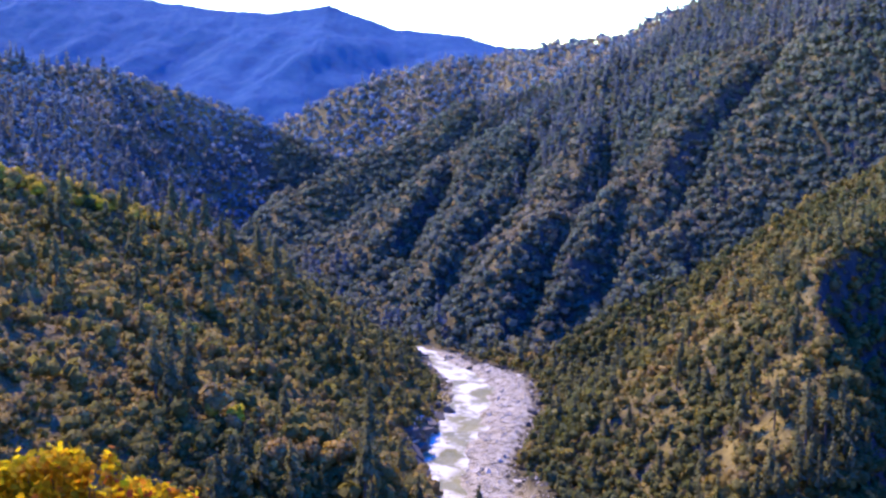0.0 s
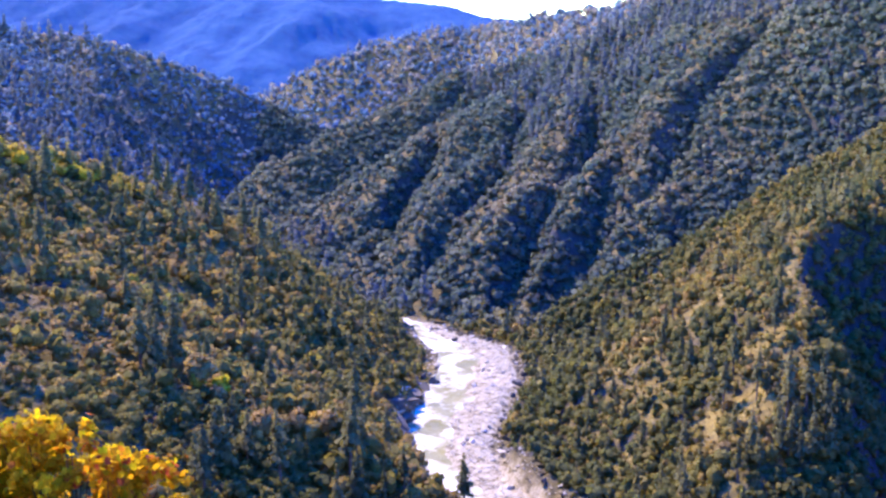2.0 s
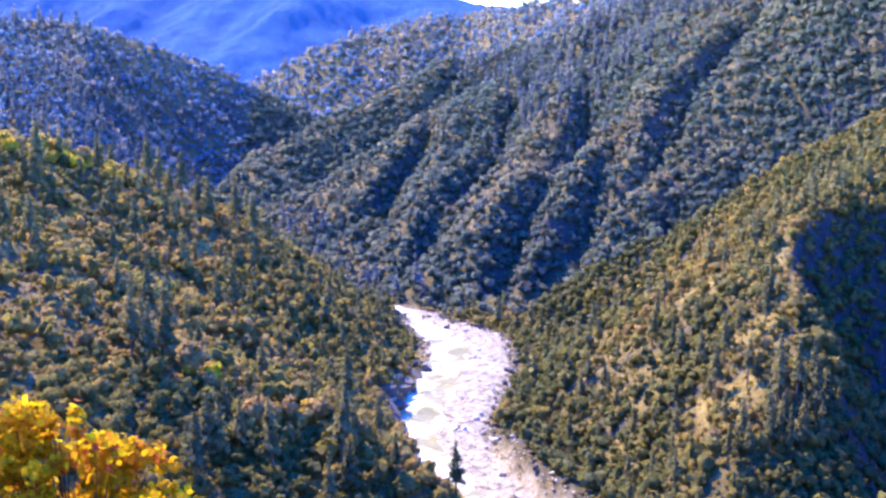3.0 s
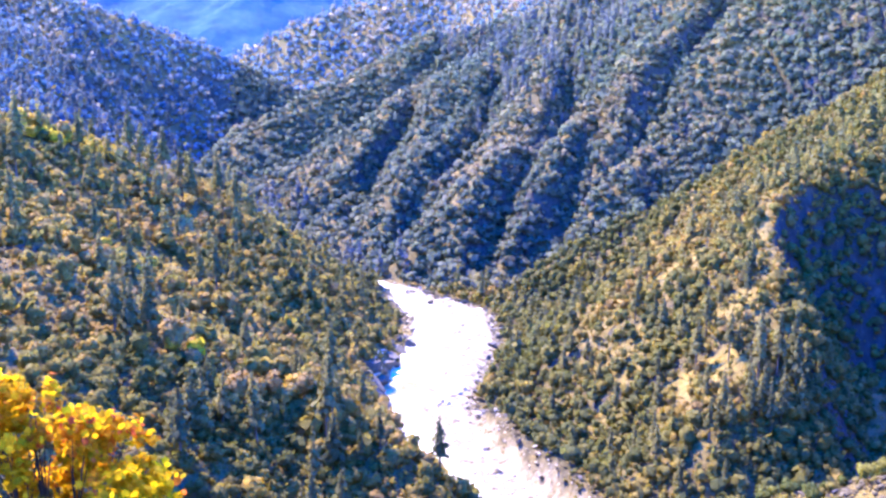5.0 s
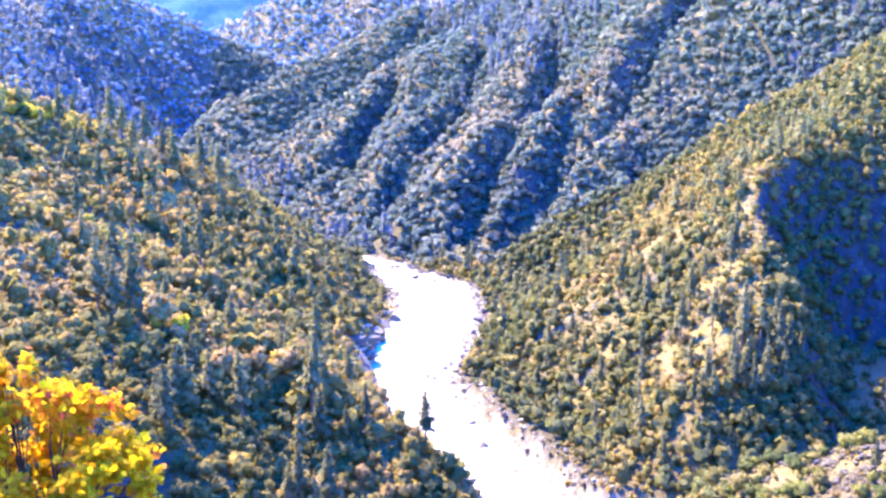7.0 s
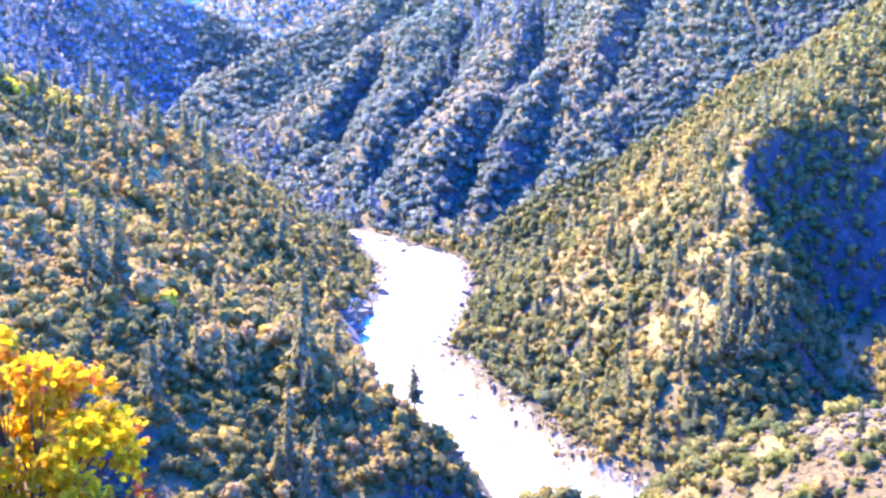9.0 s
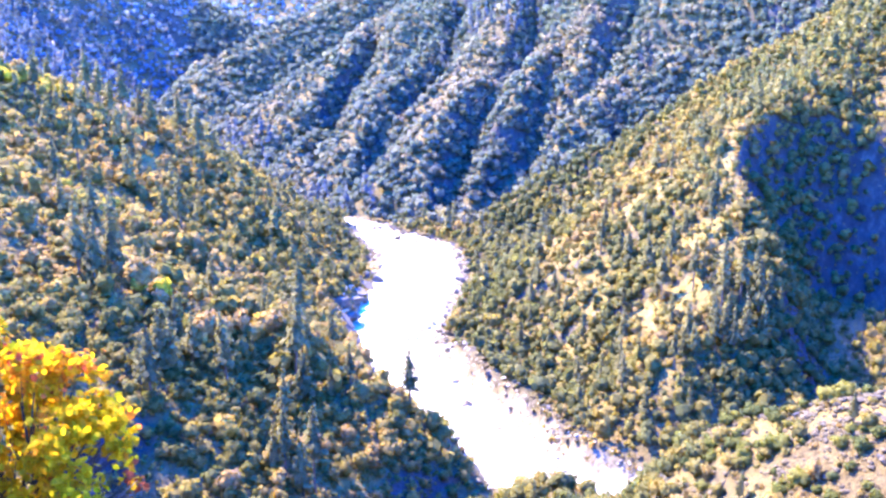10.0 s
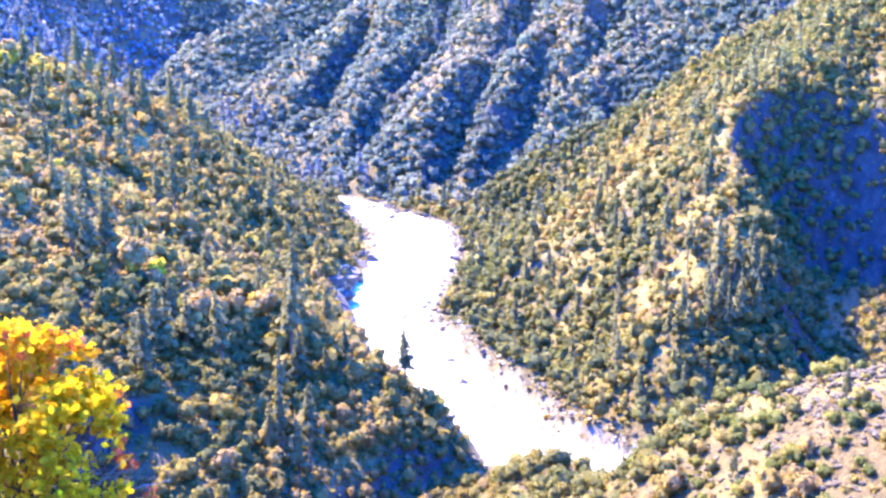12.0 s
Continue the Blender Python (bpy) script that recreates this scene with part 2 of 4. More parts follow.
def bar(x, y):
    """Gravel lies along the right side of the bed, the stream keeps to the left."""
    middle = np.interp(y, [301, 336, 385, 437, 490, 560, 610, 672], [56, 38, 20, 7, 14, 30, 27, -4])
    return np.clip((x - middle) / 13, -0.6, 0.9)


def bank_rise(x, y):
    """The left bank above the bend is gentler than the gorge walls."""
    middle = np.interp(y, [301, 336, 385, 437, 490, 560, 610, 672], [56, 38, 20, 7, 14, 30, 27, -4])
    left = np.clip((middle - x) / 30, 0, 1) * np.clip((y - 300) / 30, 0, 1) * np.clip((690 - y) / 20, 0, 1)
    return 1.05 + 0.5 * np.clip((300 - y) / 30, 0, 1) - 0.42 * left


def land(x, y):
    """Height of the ground, and the distance to the river's line."""
    wx = x + 16 * fbm(x, y, 90, 3, 11)
    wy = y + 16 * fbm(x, y, 90, 3, 23)
    top = -20 + (40 + 60 * (fbm(x, y, 500, 3, 5) + 0.5)) * np.clip(np.hypot(x, y) / 500 - 1, 0, 1)
    for line, fall in RIDGES:
        d, h = along(x, y, line)
        d = np.sqrt(d * d + 64) - 8
        top = np.maximum(top, h - fall * d)
    dr, hr = along(x, y, RIVER)
    out = np.maximum(dr - bed_width(x, y), 0)
    z = soft_min(top, hr + bank_rise(x, y) * out + 1.6 * np.minimum(out, 4), 8)
    for line, rise, *floor in GULLIES:
        d, h = along(wx, wy, line)
        d = np.maximum(d - sum(floor), 0)
        z = soft_min(z, h + rise * np.sqrt(d * d + 16) - 2 - 5 * np.exp(-(d / 15) ** 2), 7)
    u = 0.90 * x - 0.43 * y + 26 * fbm(x, y, 160, 3, 33)
    furrow = np.abs(value_noise(u, 0.10 * (x + y), 40, 35)) * 2
    right = np.clip((x + 0.35 * (y - 660) + 20) / 60, 0, 1) * np.clip((y - 640) / 60, 0, 1)
    free = np.clip(out / 40, 0, 1)
    z = z - free * right * 9 * (1 - np.minimum(furrow * 2, 1))
    z = z + free * (9 * fbm(x, y, 70, 4, 41) + 2.2 * fbm(x, y, 14, 3, 57))
    z = np.where(out <= 0, hr + 0.2 + 1.5 * fbm(x, y, 13, 3, 71) + 1.7 * bar(x, y), np.maximum(z, hr + 0.4))
    ledge = np.clip(1.4 - np.hypot(x, y) / 9, 0, 1)
    z = z * (1 - ledge) + 157.9 * ledge
    return z, dr, out


def graded(lo, hi, core_lo, core_hi, step, grow):
    inner = list(np.arange(core_lo, core_hi, step))
    a, s = core_lo, step
    left = []
    while a > lo:
        s = min(s * grow, 90)
        a -= s
        left.append(a)
    b, s, right = inner[-1], step, []
    while b < hi:
        s = min(s * grow, 90)
        b += s
        right.append(b)
    return np.array(left[::-1] + inner + right)


def mesh_of(name, verts, faces, mat=None, attrs=None, smooth=False, normals=None):
    """A mesh from an array of places and an array of equal-sided faces."""
    me = bpy.data.meshes.new(name)
    faces = np.asarray(faces, dtype=np.int32)
    k = faces.shape[1]
    me.vertices.add(len(verts))
    me.vertices.foreach_set("co", np.asarray(verts, dtype=np.float32).ravel())
    me.loops.add(faces.size)
    me.loops.foreach_set("vertex_index", faces.ravel())
    me.polygons.add(len(faces))
    me.polygons.foreach_set("loop_start", np.arange(0, faces.size, k, dtype=np.int32))
    me.polygons.foreach_set("loop_total", np.full(len(faces), k, dtype=np.int32))
    for key, values in (attrs or {}).items():
        a = me.attributes.new(key, "FLOAT", "POINT")
        a.data.foreach_set("value", np.asarray(values, dtype=np.float32))
    me.update(calc_edges=True)
    if smooth:
        me.polygons.foreach_set("use_smooth", np.ones(len(faces), dtype=bool))
    if normals is not None:
        me.polygons.foreach_set("use_smooth", np.ones(len(faces), dtype=bool))
        me.normals_split_custom_set_from_vertices(np.asarray(normals, dtype=np.float32))
    if mat:
        me.materials.append(mat)
    return me


def clearing(x, y):
    """Dry grassy openings on the spur across the river."""
    d, _ = along(x, y, [(175, 454, 0), (156, 424, 0), (145, 406, 0), (131, 390, 0), (121, 380, 0)])
    a = np.clip(0.95 - d / 17 + 2.4 * fbm(x, y, 14, 3, 91), 0, 1)
    d2, _ = along(x, y, [(107, 428, 0), (99, 414, 0), (92, 406, 0), (83, 409, 0)])
    d3, _ = along(x, y, [(111, 347, 0), (109, 341, 0)])
    d4, _ = along(x, y, [(138, 480, 0), (130, 468, 0)])
    b = np.clip(0.75 - np.minimum(np.minimum(d2, d3), d4) / 13 + 2.4 * fbm(x, y, 12, 3, 95), 0, 1)
    thin = np.clip(2.0 * fbm(x, y, 32, 3, 99) + 0.12, 0, 0.6) * np.clip((x - 60) / 25, 0, 1) * np.clip(1 - ((x - 121) * 0.886 - (y - 339) * 0.465) / 8, 0, 1) * np.clip((y - 320) / 60, 0, 1) * np.clip((640 - y) / 60, 0, 1)
    return np.maximum(np.maximum(a, b), thin)


def rubble(x, y):
    """The bands in which broken rock lies thick on the talus."""
    d, _ = along(x, y, [(118, 172, 0), (110, 184, 0), (104, 192, 0), (96, 200, 0)])
    return np.clip(0.9 - d / 13 + 2.2 * fbm(x, y, 14, 3, 143), 0, 1)


def scree(x, y):
    d, _ = along(x, y, [(125, 120, 0), (104, 188, 0), (92, 212, 0)])
    return np.clip(1.3 - d / 40 + 1.2 * fbm(x, y, 22, 3, 97), 0, 1)


gx = graded(-3200, 3000, -330, 430, 3.6, 1.035)
gy = graded(-900, 4300, 60, 760, 3.6, 1.02)
X, Y = np.meshgrid(gx, gy)
Z, DR, OUT = land(X, Y)
nx, ny = len(gx), len(gy)
idx = np.arange(nx * ny).reshape(ny, nx)
quads = np.stack([idx[:-1, :-1], idx[:-1, 1:], idx[1:, 1:], idx[1:, :-1]], -1).reshape(-1, 4)
shy = np.where(bar(X, Y) < 0, 1.3, 3.5)          # the left bank falls straight into the water
bed = np.clip(1.2 - OUT / shy + 0.7 * fbm(X, Y, 12, 3, 77), 0, 1)
# steep faces that take the dark rock and its painted shade
fall_y, fall_x = np.gradient(Z, gy, gx)
shaded_cliff = np.clip((np.hypot(fall_x, fall_y) - 0.95) / 0.35, 0, 1) * np.clip(OUT / 4 - 0.5, 0, 1)
ground = new("ground", mesh_of("ground", np.stack([X, Y, Z], -1).reshape(-1, 3), quads, ground_mat,
                               {"bed": bed.ravel(), "shaded_cliff": shaded_cliff.ravel(), "grass": np.maximum(clearing(X, Y), np.clip(3 * fbm(X, Y, 15, 3, 103), 0, 0.9) * scree(X, Y) + np.clip(0.35 + 2.5 * fbm(X, Y, 30, 3, 107), 0, 0.85) * (X < 20) * (Y < 620)).ravel(), "scree": scree(X, Y).ravel()}, smooth=True))
tagged(ground, "steep canyon hillsides of brown soil, dry grass and rock", "ground", kind="structure")

# the blue range far up the canyon, past all that shifts with the camera
haze_mat, n, l = material("distant_range", 1.0)
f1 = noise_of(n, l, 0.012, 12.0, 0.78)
# blue of the air is put into the base colour and a faint glow
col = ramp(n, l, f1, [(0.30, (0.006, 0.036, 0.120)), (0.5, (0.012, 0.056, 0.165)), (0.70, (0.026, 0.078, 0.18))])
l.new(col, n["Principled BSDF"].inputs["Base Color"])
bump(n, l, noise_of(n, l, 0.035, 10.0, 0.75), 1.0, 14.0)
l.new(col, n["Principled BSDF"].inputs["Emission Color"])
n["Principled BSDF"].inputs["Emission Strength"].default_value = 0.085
bx = np.linspace(-2600, 1100, 330)
crest = np.interp(bx, [-2600, -1576, -1170, -900, -623, -429, -187, 80, 192, 600, 1100], [560, 720, 640, 608, 592, 616, 536, 503, 466, 420, 400])
crest = crest + 14 * fbm(bx, bx * 0, 160, 4, 201) + 9 * np.maximum(value_noise(bx, bx * 0, 12, 205), 0)
rows = np.linspace(0, 1, 90)
BX, BS = np.meshgrid(bx, rows)
CR = np.tile(crest, (len(rows), 1))
BY = 3820 - 1100 * BS - 60 * BS * (fbm(BX, BS * 900, 300, 4, 207))
BZ = CR - (CR - 20) * BS ** 1.05 + np.minimum(BS * 4, 1) * (110 * fbm(BX + 500 * BS, BS * 700, 330, 5, 211) - 60 * np.abs(value_noise(BX + 700 * BS, BS * 500, 210, 217)))
bi = np.arange(BX.size).reshape(BX.shape)
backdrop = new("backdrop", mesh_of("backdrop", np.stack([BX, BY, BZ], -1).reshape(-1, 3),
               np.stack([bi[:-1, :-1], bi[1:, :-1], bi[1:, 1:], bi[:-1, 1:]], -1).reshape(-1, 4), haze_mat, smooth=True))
tagged(backdrop, "distant blue forested mountain range under a pale sky", "mountains", kind="structure")

# ------------------------------------------------------------------ trees
def unit(v):
    return v / np.maximum(np.linalg.norm(v, axis=-1, keepdims=True), 1e-9)


def clump_quads(centre, normal, half, rng):
    """Leaf clumps: small crooked quads at the places given."""
    t = unit(np.cross(normal, rng.normal(size=normal.shape)))
    b = np.cross(normal, t)
    h = half[..., None]
    corners = []
    for sx, sy in ((-1, -1), (1, -1), (1, 1), (-1, 1)):
        jitter = 1 + 0.45 * (rng.random(half.shape)[..., None] - 0.5)
        corners.append(centre + (t * sx + b * sy) * h * jitter + normal * h * 0.35 * (rng.random(half.shape)[..., None] - 0.5))
    v = np.stack(corners, -2).reshape(-1, 3)
    return v, np.arange(len(v)).reshape(-1, 4)


def ball(level):
    """Directions and triangles of an icosphere."""
    bm = bmesh.new()
    bmesh.ops.create_icosphere(bm, subdivisions=level, radius=1.0)
    v = np.array([q.co for q in bm.verts])
    f = np.array([[q.index for q in face.verts] for face in bm.faces])
    bm.free()
    return unit(v), f


def lumpy(d, boughs):
    """How far a crown reaches in the directions d: a body with rounded boughs that stand out."""
    swell = np.exp(9.0 * (np.einsum("nkc,nlc->nkl", d, boughs) - 1)).max(-1)
    return 0.60 + 0.44 * swell


def broad_crowns(base, height, radius, count, rng, size=0.30, level=2):
    """Crowns for many trees at once: a lumpy body of boughs under a loose coat of leaf clumps, open at the edge."""
    nt = len(base)
    sphere, tri = ball(level)
    k = len(sphere)
    boughs = unit(rng.normal(size=(nt, 9, 3)) + np.array([0, 0, 0.55]))
    scale = np.stack([radius * (0.85 + 0.3 * rng.random(nt)), radius * (0.85 + 0.3 * rng.random(nt)), height * 0.5], -1)[:, None, :]
    heart = base[:, None, :] + np.array([0, 0, 1.0]) * (height * 0.50)[:, None, None]
    d = np.broadcast_to(sphere, (nt, k, 3))
    reach = lumpy(d, boughs) * (0.90 + 0.16 * rng.random((nt, k)))
    body = heart + d * reach[..., None] * scale * 0.80
    cut = np.cross(body[:, tri[:, 1]] - body[:, tri[:, 0]], body[:, tri[:, 2]] - body[:, tri[:, 0]])
    soft_body = np.zeros_like(body)
    for c in range(3):
        for j in range(len(tri)):
            soft_body[:, tri[j, c]] += cut[:, j]
    soft_body = unit(unit(soft_body) + np.array([0, 0, 0.35]))
    body_f = (tri[None] + (np.arange(nt) * k)[:, None, None]).reshape(-1, 3)
    d = unit(rng.normal(size=(nt, count, 3)) + np.array([0, 0, 0.45]))
    reach = lumpy(d, boughs) * (0.72 + 0.40 * rng.random((nt, count)))
    centre = heart + d * reach[..., None] * scale
    outward = unit(d / scale)
    normal = unit(outward + 0.6 * rng.normal(size=d.shape))
    half = radius[:, None] * size * (0.5 + 0.8 * rng.random((nt, count)))
    v, f = clump_quads(centre, normal, half, rng)
    f = np.concatenate([f[:, [0, 1, 2]], f[:, [0, 2, 3]]]) + nt * k
    soft = unit(outward + 0.35 * (normal - outward) + np.array([0, 0, 0.2]))
    owner = np.concatenate([np.repeat(np.arange(nt), k), np.repeat(np.arange(nt), count * 4)])
    return (np.concatenate([body.reshape(-1, 3), v]), np.concatenate([body_f, f]),
            np.concatenate([soft_body.reshape(-1, 3), np.repeat(soft.reshape(-1, 3), 4, 0)]), owner)


def cone_crowns(base, height, radius, count, rng, size=0.42, low=0.18):
    """Conifer crowns: tiers of drooping boughs that narrow to a point."""
    nt = len(base)
    u = low + (0.99 - low) * (1 - np.sqrt(rng.random((nt, count))))
    u = np.floor(u * 15) / 15 * 0.3 + u * 0.7
    az = rng.random((nt, count)) * 2 * math.pi
    wob = 0.25 + 0.95 * rng.random((nt, count)) ** 0.8 * (0.75 + 0.5 * np.sin(3 * az + 40 * u))
    r = radius[:, None] * (1 - u) ** 0.8 * wob
    d = np.stack([np.cos(az), np.sin(az), np.full_like(az, 0.5)], -1)
    centre = base[:, None, :] + np.stack([np.cos(az) * r, np.sin(az) * r, u * height[:, None] - 0.25 * r], -1)
    normal = unit(d + 0.45 * rng.normal(size=d.shape))
    half = radius[:, None] * size * (0.35 + 0.75 * (1 - u)) * (0.6 + 0.7 * rng.random((nt, count)))
    v, f = clump_quads(centre, normal, half, rng)
    owner = np.repeat(np.arange(nt), count * 4)
    return v, np.concatenate([f[:, [0, 1, 2]], f[:, [0, 2, 3]]]), np.repeat(unit(d + 0.3 * (normal - d) + np.array([0, 0, 0.4])).reshape(-1, 3), 4, 0), owner


def scatter(x0, x1, y0, y1, step, rng):
    ax, ay = np.meshgrid(np.arange(x0, x1, step), np.arange(y0, y1, step))
    ax = ax + (rng.random(ax.shape) - 0.5) * step * 1.1
    ay = ay + (rng.random(ay.shape) - 0.5) * step * 1.1
    return ax.ravel(), ay.ravel()


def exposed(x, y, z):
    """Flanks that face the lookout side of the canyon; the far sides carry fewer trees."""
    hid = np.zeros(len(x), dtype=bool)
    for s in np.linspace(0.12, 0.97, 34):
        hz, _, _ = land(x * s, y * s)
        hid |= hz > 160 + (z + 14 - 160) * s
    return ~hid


def fan(x, y):
    a = np.degrees(np.arctan2(x, y))
    return (a > -29) & (a < 34)


# places of the autumn trees that stand out from the oaks
GOLDEN = [(-66, 302), (-108, 398), (-129, 280), (-117, 550), (-143, 411), (-147, 414), (-110, 378), (-157, 374), (-43, 310), (-73, 306), (-204, 471), (-183, 513),
          (-176, 520), (-169, 527), (-163, 530), (-158, 533), (-150, 528), (-143, 525), (-137, 519), (-38, 310), (-33, 314), (-47, 303), (-41, 256), (-19, 268), (-104, 440),
          (-113, 438), (-190, 505), (-197, 490), (-210, 465), (-152, 418), (-138, 405), (-128, 505), (-122, 530), (-52, 298), (-160, 380), (-118, 384)]
YELLOW = [(-66, 306), (-73, 305), (-106, 440), (-114, 427), (-37, 314), (-118, 384), (-108, 398), (-104, 440), (-41, 256)]


def room(x, y):
    """No oak stands over an autumn tree, and few stand on the yellow crest."""
    gap = np.min([np.hypot(x - a, y - b) for a, b in GOLDEN + YELLOW], 0)
    crest, _ = along(x, y, [(-214, 470, 0), (-186, 500, 0), (-150, 538, 0), (-118, 566, 0)])
    return (gap > 3.6) & ((crest > 9) | (lattice(np.floor(x * 7), np.floor(y * 7), 3) < 0.3))


def sites(x0, x1, y0, y1, step, rng, hidden_share=0.06, tough=1.0):
    x, y = scatter(x0, x1, y0, y1, step, rng)
    keep = fan(x, y)
    x, y = x[keep], y[keep]
    z, dr, out = land(x, y)
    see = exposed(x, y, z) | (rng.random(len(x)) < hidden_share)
    bare = np.maximum(clearing(x, y) * 0.9, scree(x, y) * 0.95) * tough
    gorge, _ = along(x, y, [(196, 345, 0), (220, 396, 0), (256, 450, 0), (318, 520, 0)])
    wall, _ = along(x, y, [(50, 300, 0), (28, 283, 0), (2, 260, 0), (-16, 246, 0)])
    bare = np.maximum(bare, 0.5 * np.clip(1.7 - wall / 11, 0, 1))
    bare = np.maximum(bare, 0.62 * np.clip(1.7 - gorge / 26, 0, 1))
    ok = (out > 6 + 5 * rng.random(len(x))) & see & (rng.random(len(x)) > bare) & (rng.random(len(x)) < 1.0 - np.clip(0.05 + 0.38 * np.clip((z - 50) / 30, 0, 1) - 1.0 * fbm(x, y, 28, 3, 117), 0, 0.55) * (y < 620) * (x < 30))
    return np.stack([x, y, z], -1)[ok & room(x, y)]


def close_by(p):
    """The nearest slopes, where single trees can be told apart."""
    return p[:, 1] < 292


def stuff(name, grown, tint, mat, label, category):
    v, f, soft, owner = grown
    ob = new(name, mesh_of(name, v, f, mat, {"tint": tint[owner]}, normals=soft))
    return tagged(ob, label, category, kind="stuff")


def tint_field(p, rng, seed):
    russet = 0.32 * np.clip((-40 - p[:, 0]) / 60, 0, 1) * (p[:, 1] < 720)
    return np.clip(0.42 + russet + 0.95 * fbm(p[:, 0], p[:, 1], 60, 3, seed) + 0.25 * rng.normal(size=len(p)), 0, 1)


ZONES = [("near", -330, 440, 110, 668, 4.2, 15, 1.02, 0.27), ("middle", -210, 560, 668, 1330, 6.2, 12, 1.5, 0.30),
         ("upstream", -560, -210, 668, 1330, 6.2, 12, 1.4, 0.30), ("far", -800, 500, 1330, 2150, 10.5, 10, 2.2, 0.30)]
for zone, x0, x1, y0, y1, step, count, big, size in ZONES:
    p = sites(x0, x1, y0, y1, step, RNG)
    if zone in ("near", "middle"):
        e = sites(x0, x1, y0, y1, step * 0.9, RNG, 0.0)
        drop = np.hypot(land(e[:, 0] + 5, e[:, 1])[0] - e[:, 2], land(e[:, 0], e[:, 1] + 5)[0] - e[:, 2]) / 5
        p = np.concatenate([p, e[drop > 0.75]])
    if zone == "near":
        close_oaks = p[close_by(p)]
        p = p[~close_by(p)]
    sun_lit = tint_field(p, RNG, 61)
    r = (1.55 + 2.5 * RNG.random(len(p)) ** 2.2) * big
    h = r * (1.5 + 1.1 * RNG.random(len(p)) if zone == "near" else 1.2 + 0.8 * RNG.random(len(p)))
    for some, level in ((p[:, 1] < 470, 2), (p[:, 1] >= 470, 1)):
        if not some.any():
            continue
        grown = broad_crowns(p[some], h[some], r[some], count, RNG, size, level)
        stuff("oak_woodland", grown, sun_lit[some], {"near": oak_leaf, "middle": hazed_oak_leaf, "upstream": far_hazed_oak_leaf, "far": far_hazed_oak_leaf}[zone], "olive and dark green oak woodland covering the canyon slopes", "trees")
    q = sites(x0, x1, y0, y1, step * (3.4 if zone == "near" else 2.2), RNG)
    grove = fbm(q[:, 0], q[:, 1], 140, 2, 81) + 0.25 * (RNG.random(len(q)) - 0.5)
    q = q[(grove > (-0.05 if zone == "near" else 0.08)) | (q[:, 2] > 225)]
    if zone == "near":
        close_pines = q[q[:, 1] < 470]
        q = q[q[:, 1] >= 470]
    h = (12 if zone == "near" else 16) + 14 * RNG.random(len(q))
    grown = cone_crowns(q, h, h * 0.14, 40 if zone != "far" else 22, RNG)
    stuff("pine_woodland", grown, RNG.random(len(q)), pine_leaf if zone == "near" else hazed_pine_leaf,
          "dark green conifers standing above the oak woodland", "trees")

# low brush between the trees of the nearer slopes
bp = sites(-260, 330, 105, 640, 2.9, RNG, 0.0, 0.62)
extra = scatter(60, 215, 320, 520, 2.6, RNG)
ez, _, eo = land(*extra)
ep = np.stack([*extra, ez], -1)[(eo > 5) & (RNG.random(len(ez)) < 0.6)]
foot = scatter(50, 175, 240, 345, 2.4, RNG)
fz, _, fo = land(*foot)
fp = np.stack([*foot, fz], -1)[(fo > 1.5) & (fo < 22) & (RNG.random(len(fz)) < 0.6)]
bank = scatter(-30, 2, 422, 548, 2.2, RNG)
gz, _, go = land(*bank)
gp = np.stack([*bank, gz], -1)[(go < 9) & (go + 6 * RNG.random(len(gz)) > 3) & (bar(*bank) < -0.5)]
cover = scatter(-110, 40, 225, 330, 1.9, RNG)
hz, _, ho = land(*cover)
hp = np.stack([*cover, hz], -1)[(ho > 5) & fan(*cover)]
upland = scatter(-235, -50, 290, 585, 3.0, RNG)
iz, _, io = land(*upland)
ip = np.stack([*upland, iz], -1)[(io > 8) & fan(*upland)]
ep = np.concatenate([ep, fp, gp, hp, ip])
bp = np.concatenate([bp[(bp[:, 1] < 440) | (RNG.random(len(bp)) < 0.5)], ep[(ep[:, 1] < 440) | (RNG.random(len(ep)) < 0.6)]])
br = (0.5 + 1.0 * RNG.random(len(bp)) ** 1.5) * 0.9
grown = broad_crowns(bp - np.array([0, 0, 0.2]), br * 1.4, br, 5, RNG, 0.46, 1)
stuff("brush", grown, np.clip(tint_field(bp, RNG, 63) + 0.12, 0, 1), oak_leaf, "low olive and straw-coloured brush on the slopes", "bushes")

# ------------------------------------------------------------------ single trees
def part(name, mesh, parent, label=""):
    ob = new(name, mesh)
    ob.parent = parent
    return tagged(ob, label)


def tube(name, points, radii, mat, sides=7):
    pts = np.array(points, dtype=float)
    rings = []
    for k, p in enumerate(pts):
        d = unit(pts[min(k + 1, len(pts) - 1)] - pts[max(k - 1, 0)])
        a = unit(np.cross(d, np.array([0.31, 0.87, 0.2])))
        b = np.cross(d, a)
        ang = np.arange(sides) * 2 * math.pi / sides
        rings.append(p + radii[k] * (np.cos(ang)[:, None] * a + np.sin(ang)[:, None] * b))
    v = np.concatenate(rings)
    i = np.arange(sides)
    f = np.concatenate([np.stack([i, (i + 1) % sides, (i + 1) % sides + sides, i + sides], -1) + k * sides for k in range(len(pts) - 1)])
    return mesh_of(name, v, f, mat, smooth=True)


def joined(name, pieces, mat, extra=None):
    vs, fs, ns, base = [], [], [], 0
    for v, f, soft, *_ in pieces:
        vs.append(v)
        ns.append(soft)
        fs.append(np.asarray(f) + base)
        base += len(v)
    return mesh_of(name, np.concatenate(vs), np.concatenate(fs), mat, extra, normals=np.concatenate(ns))


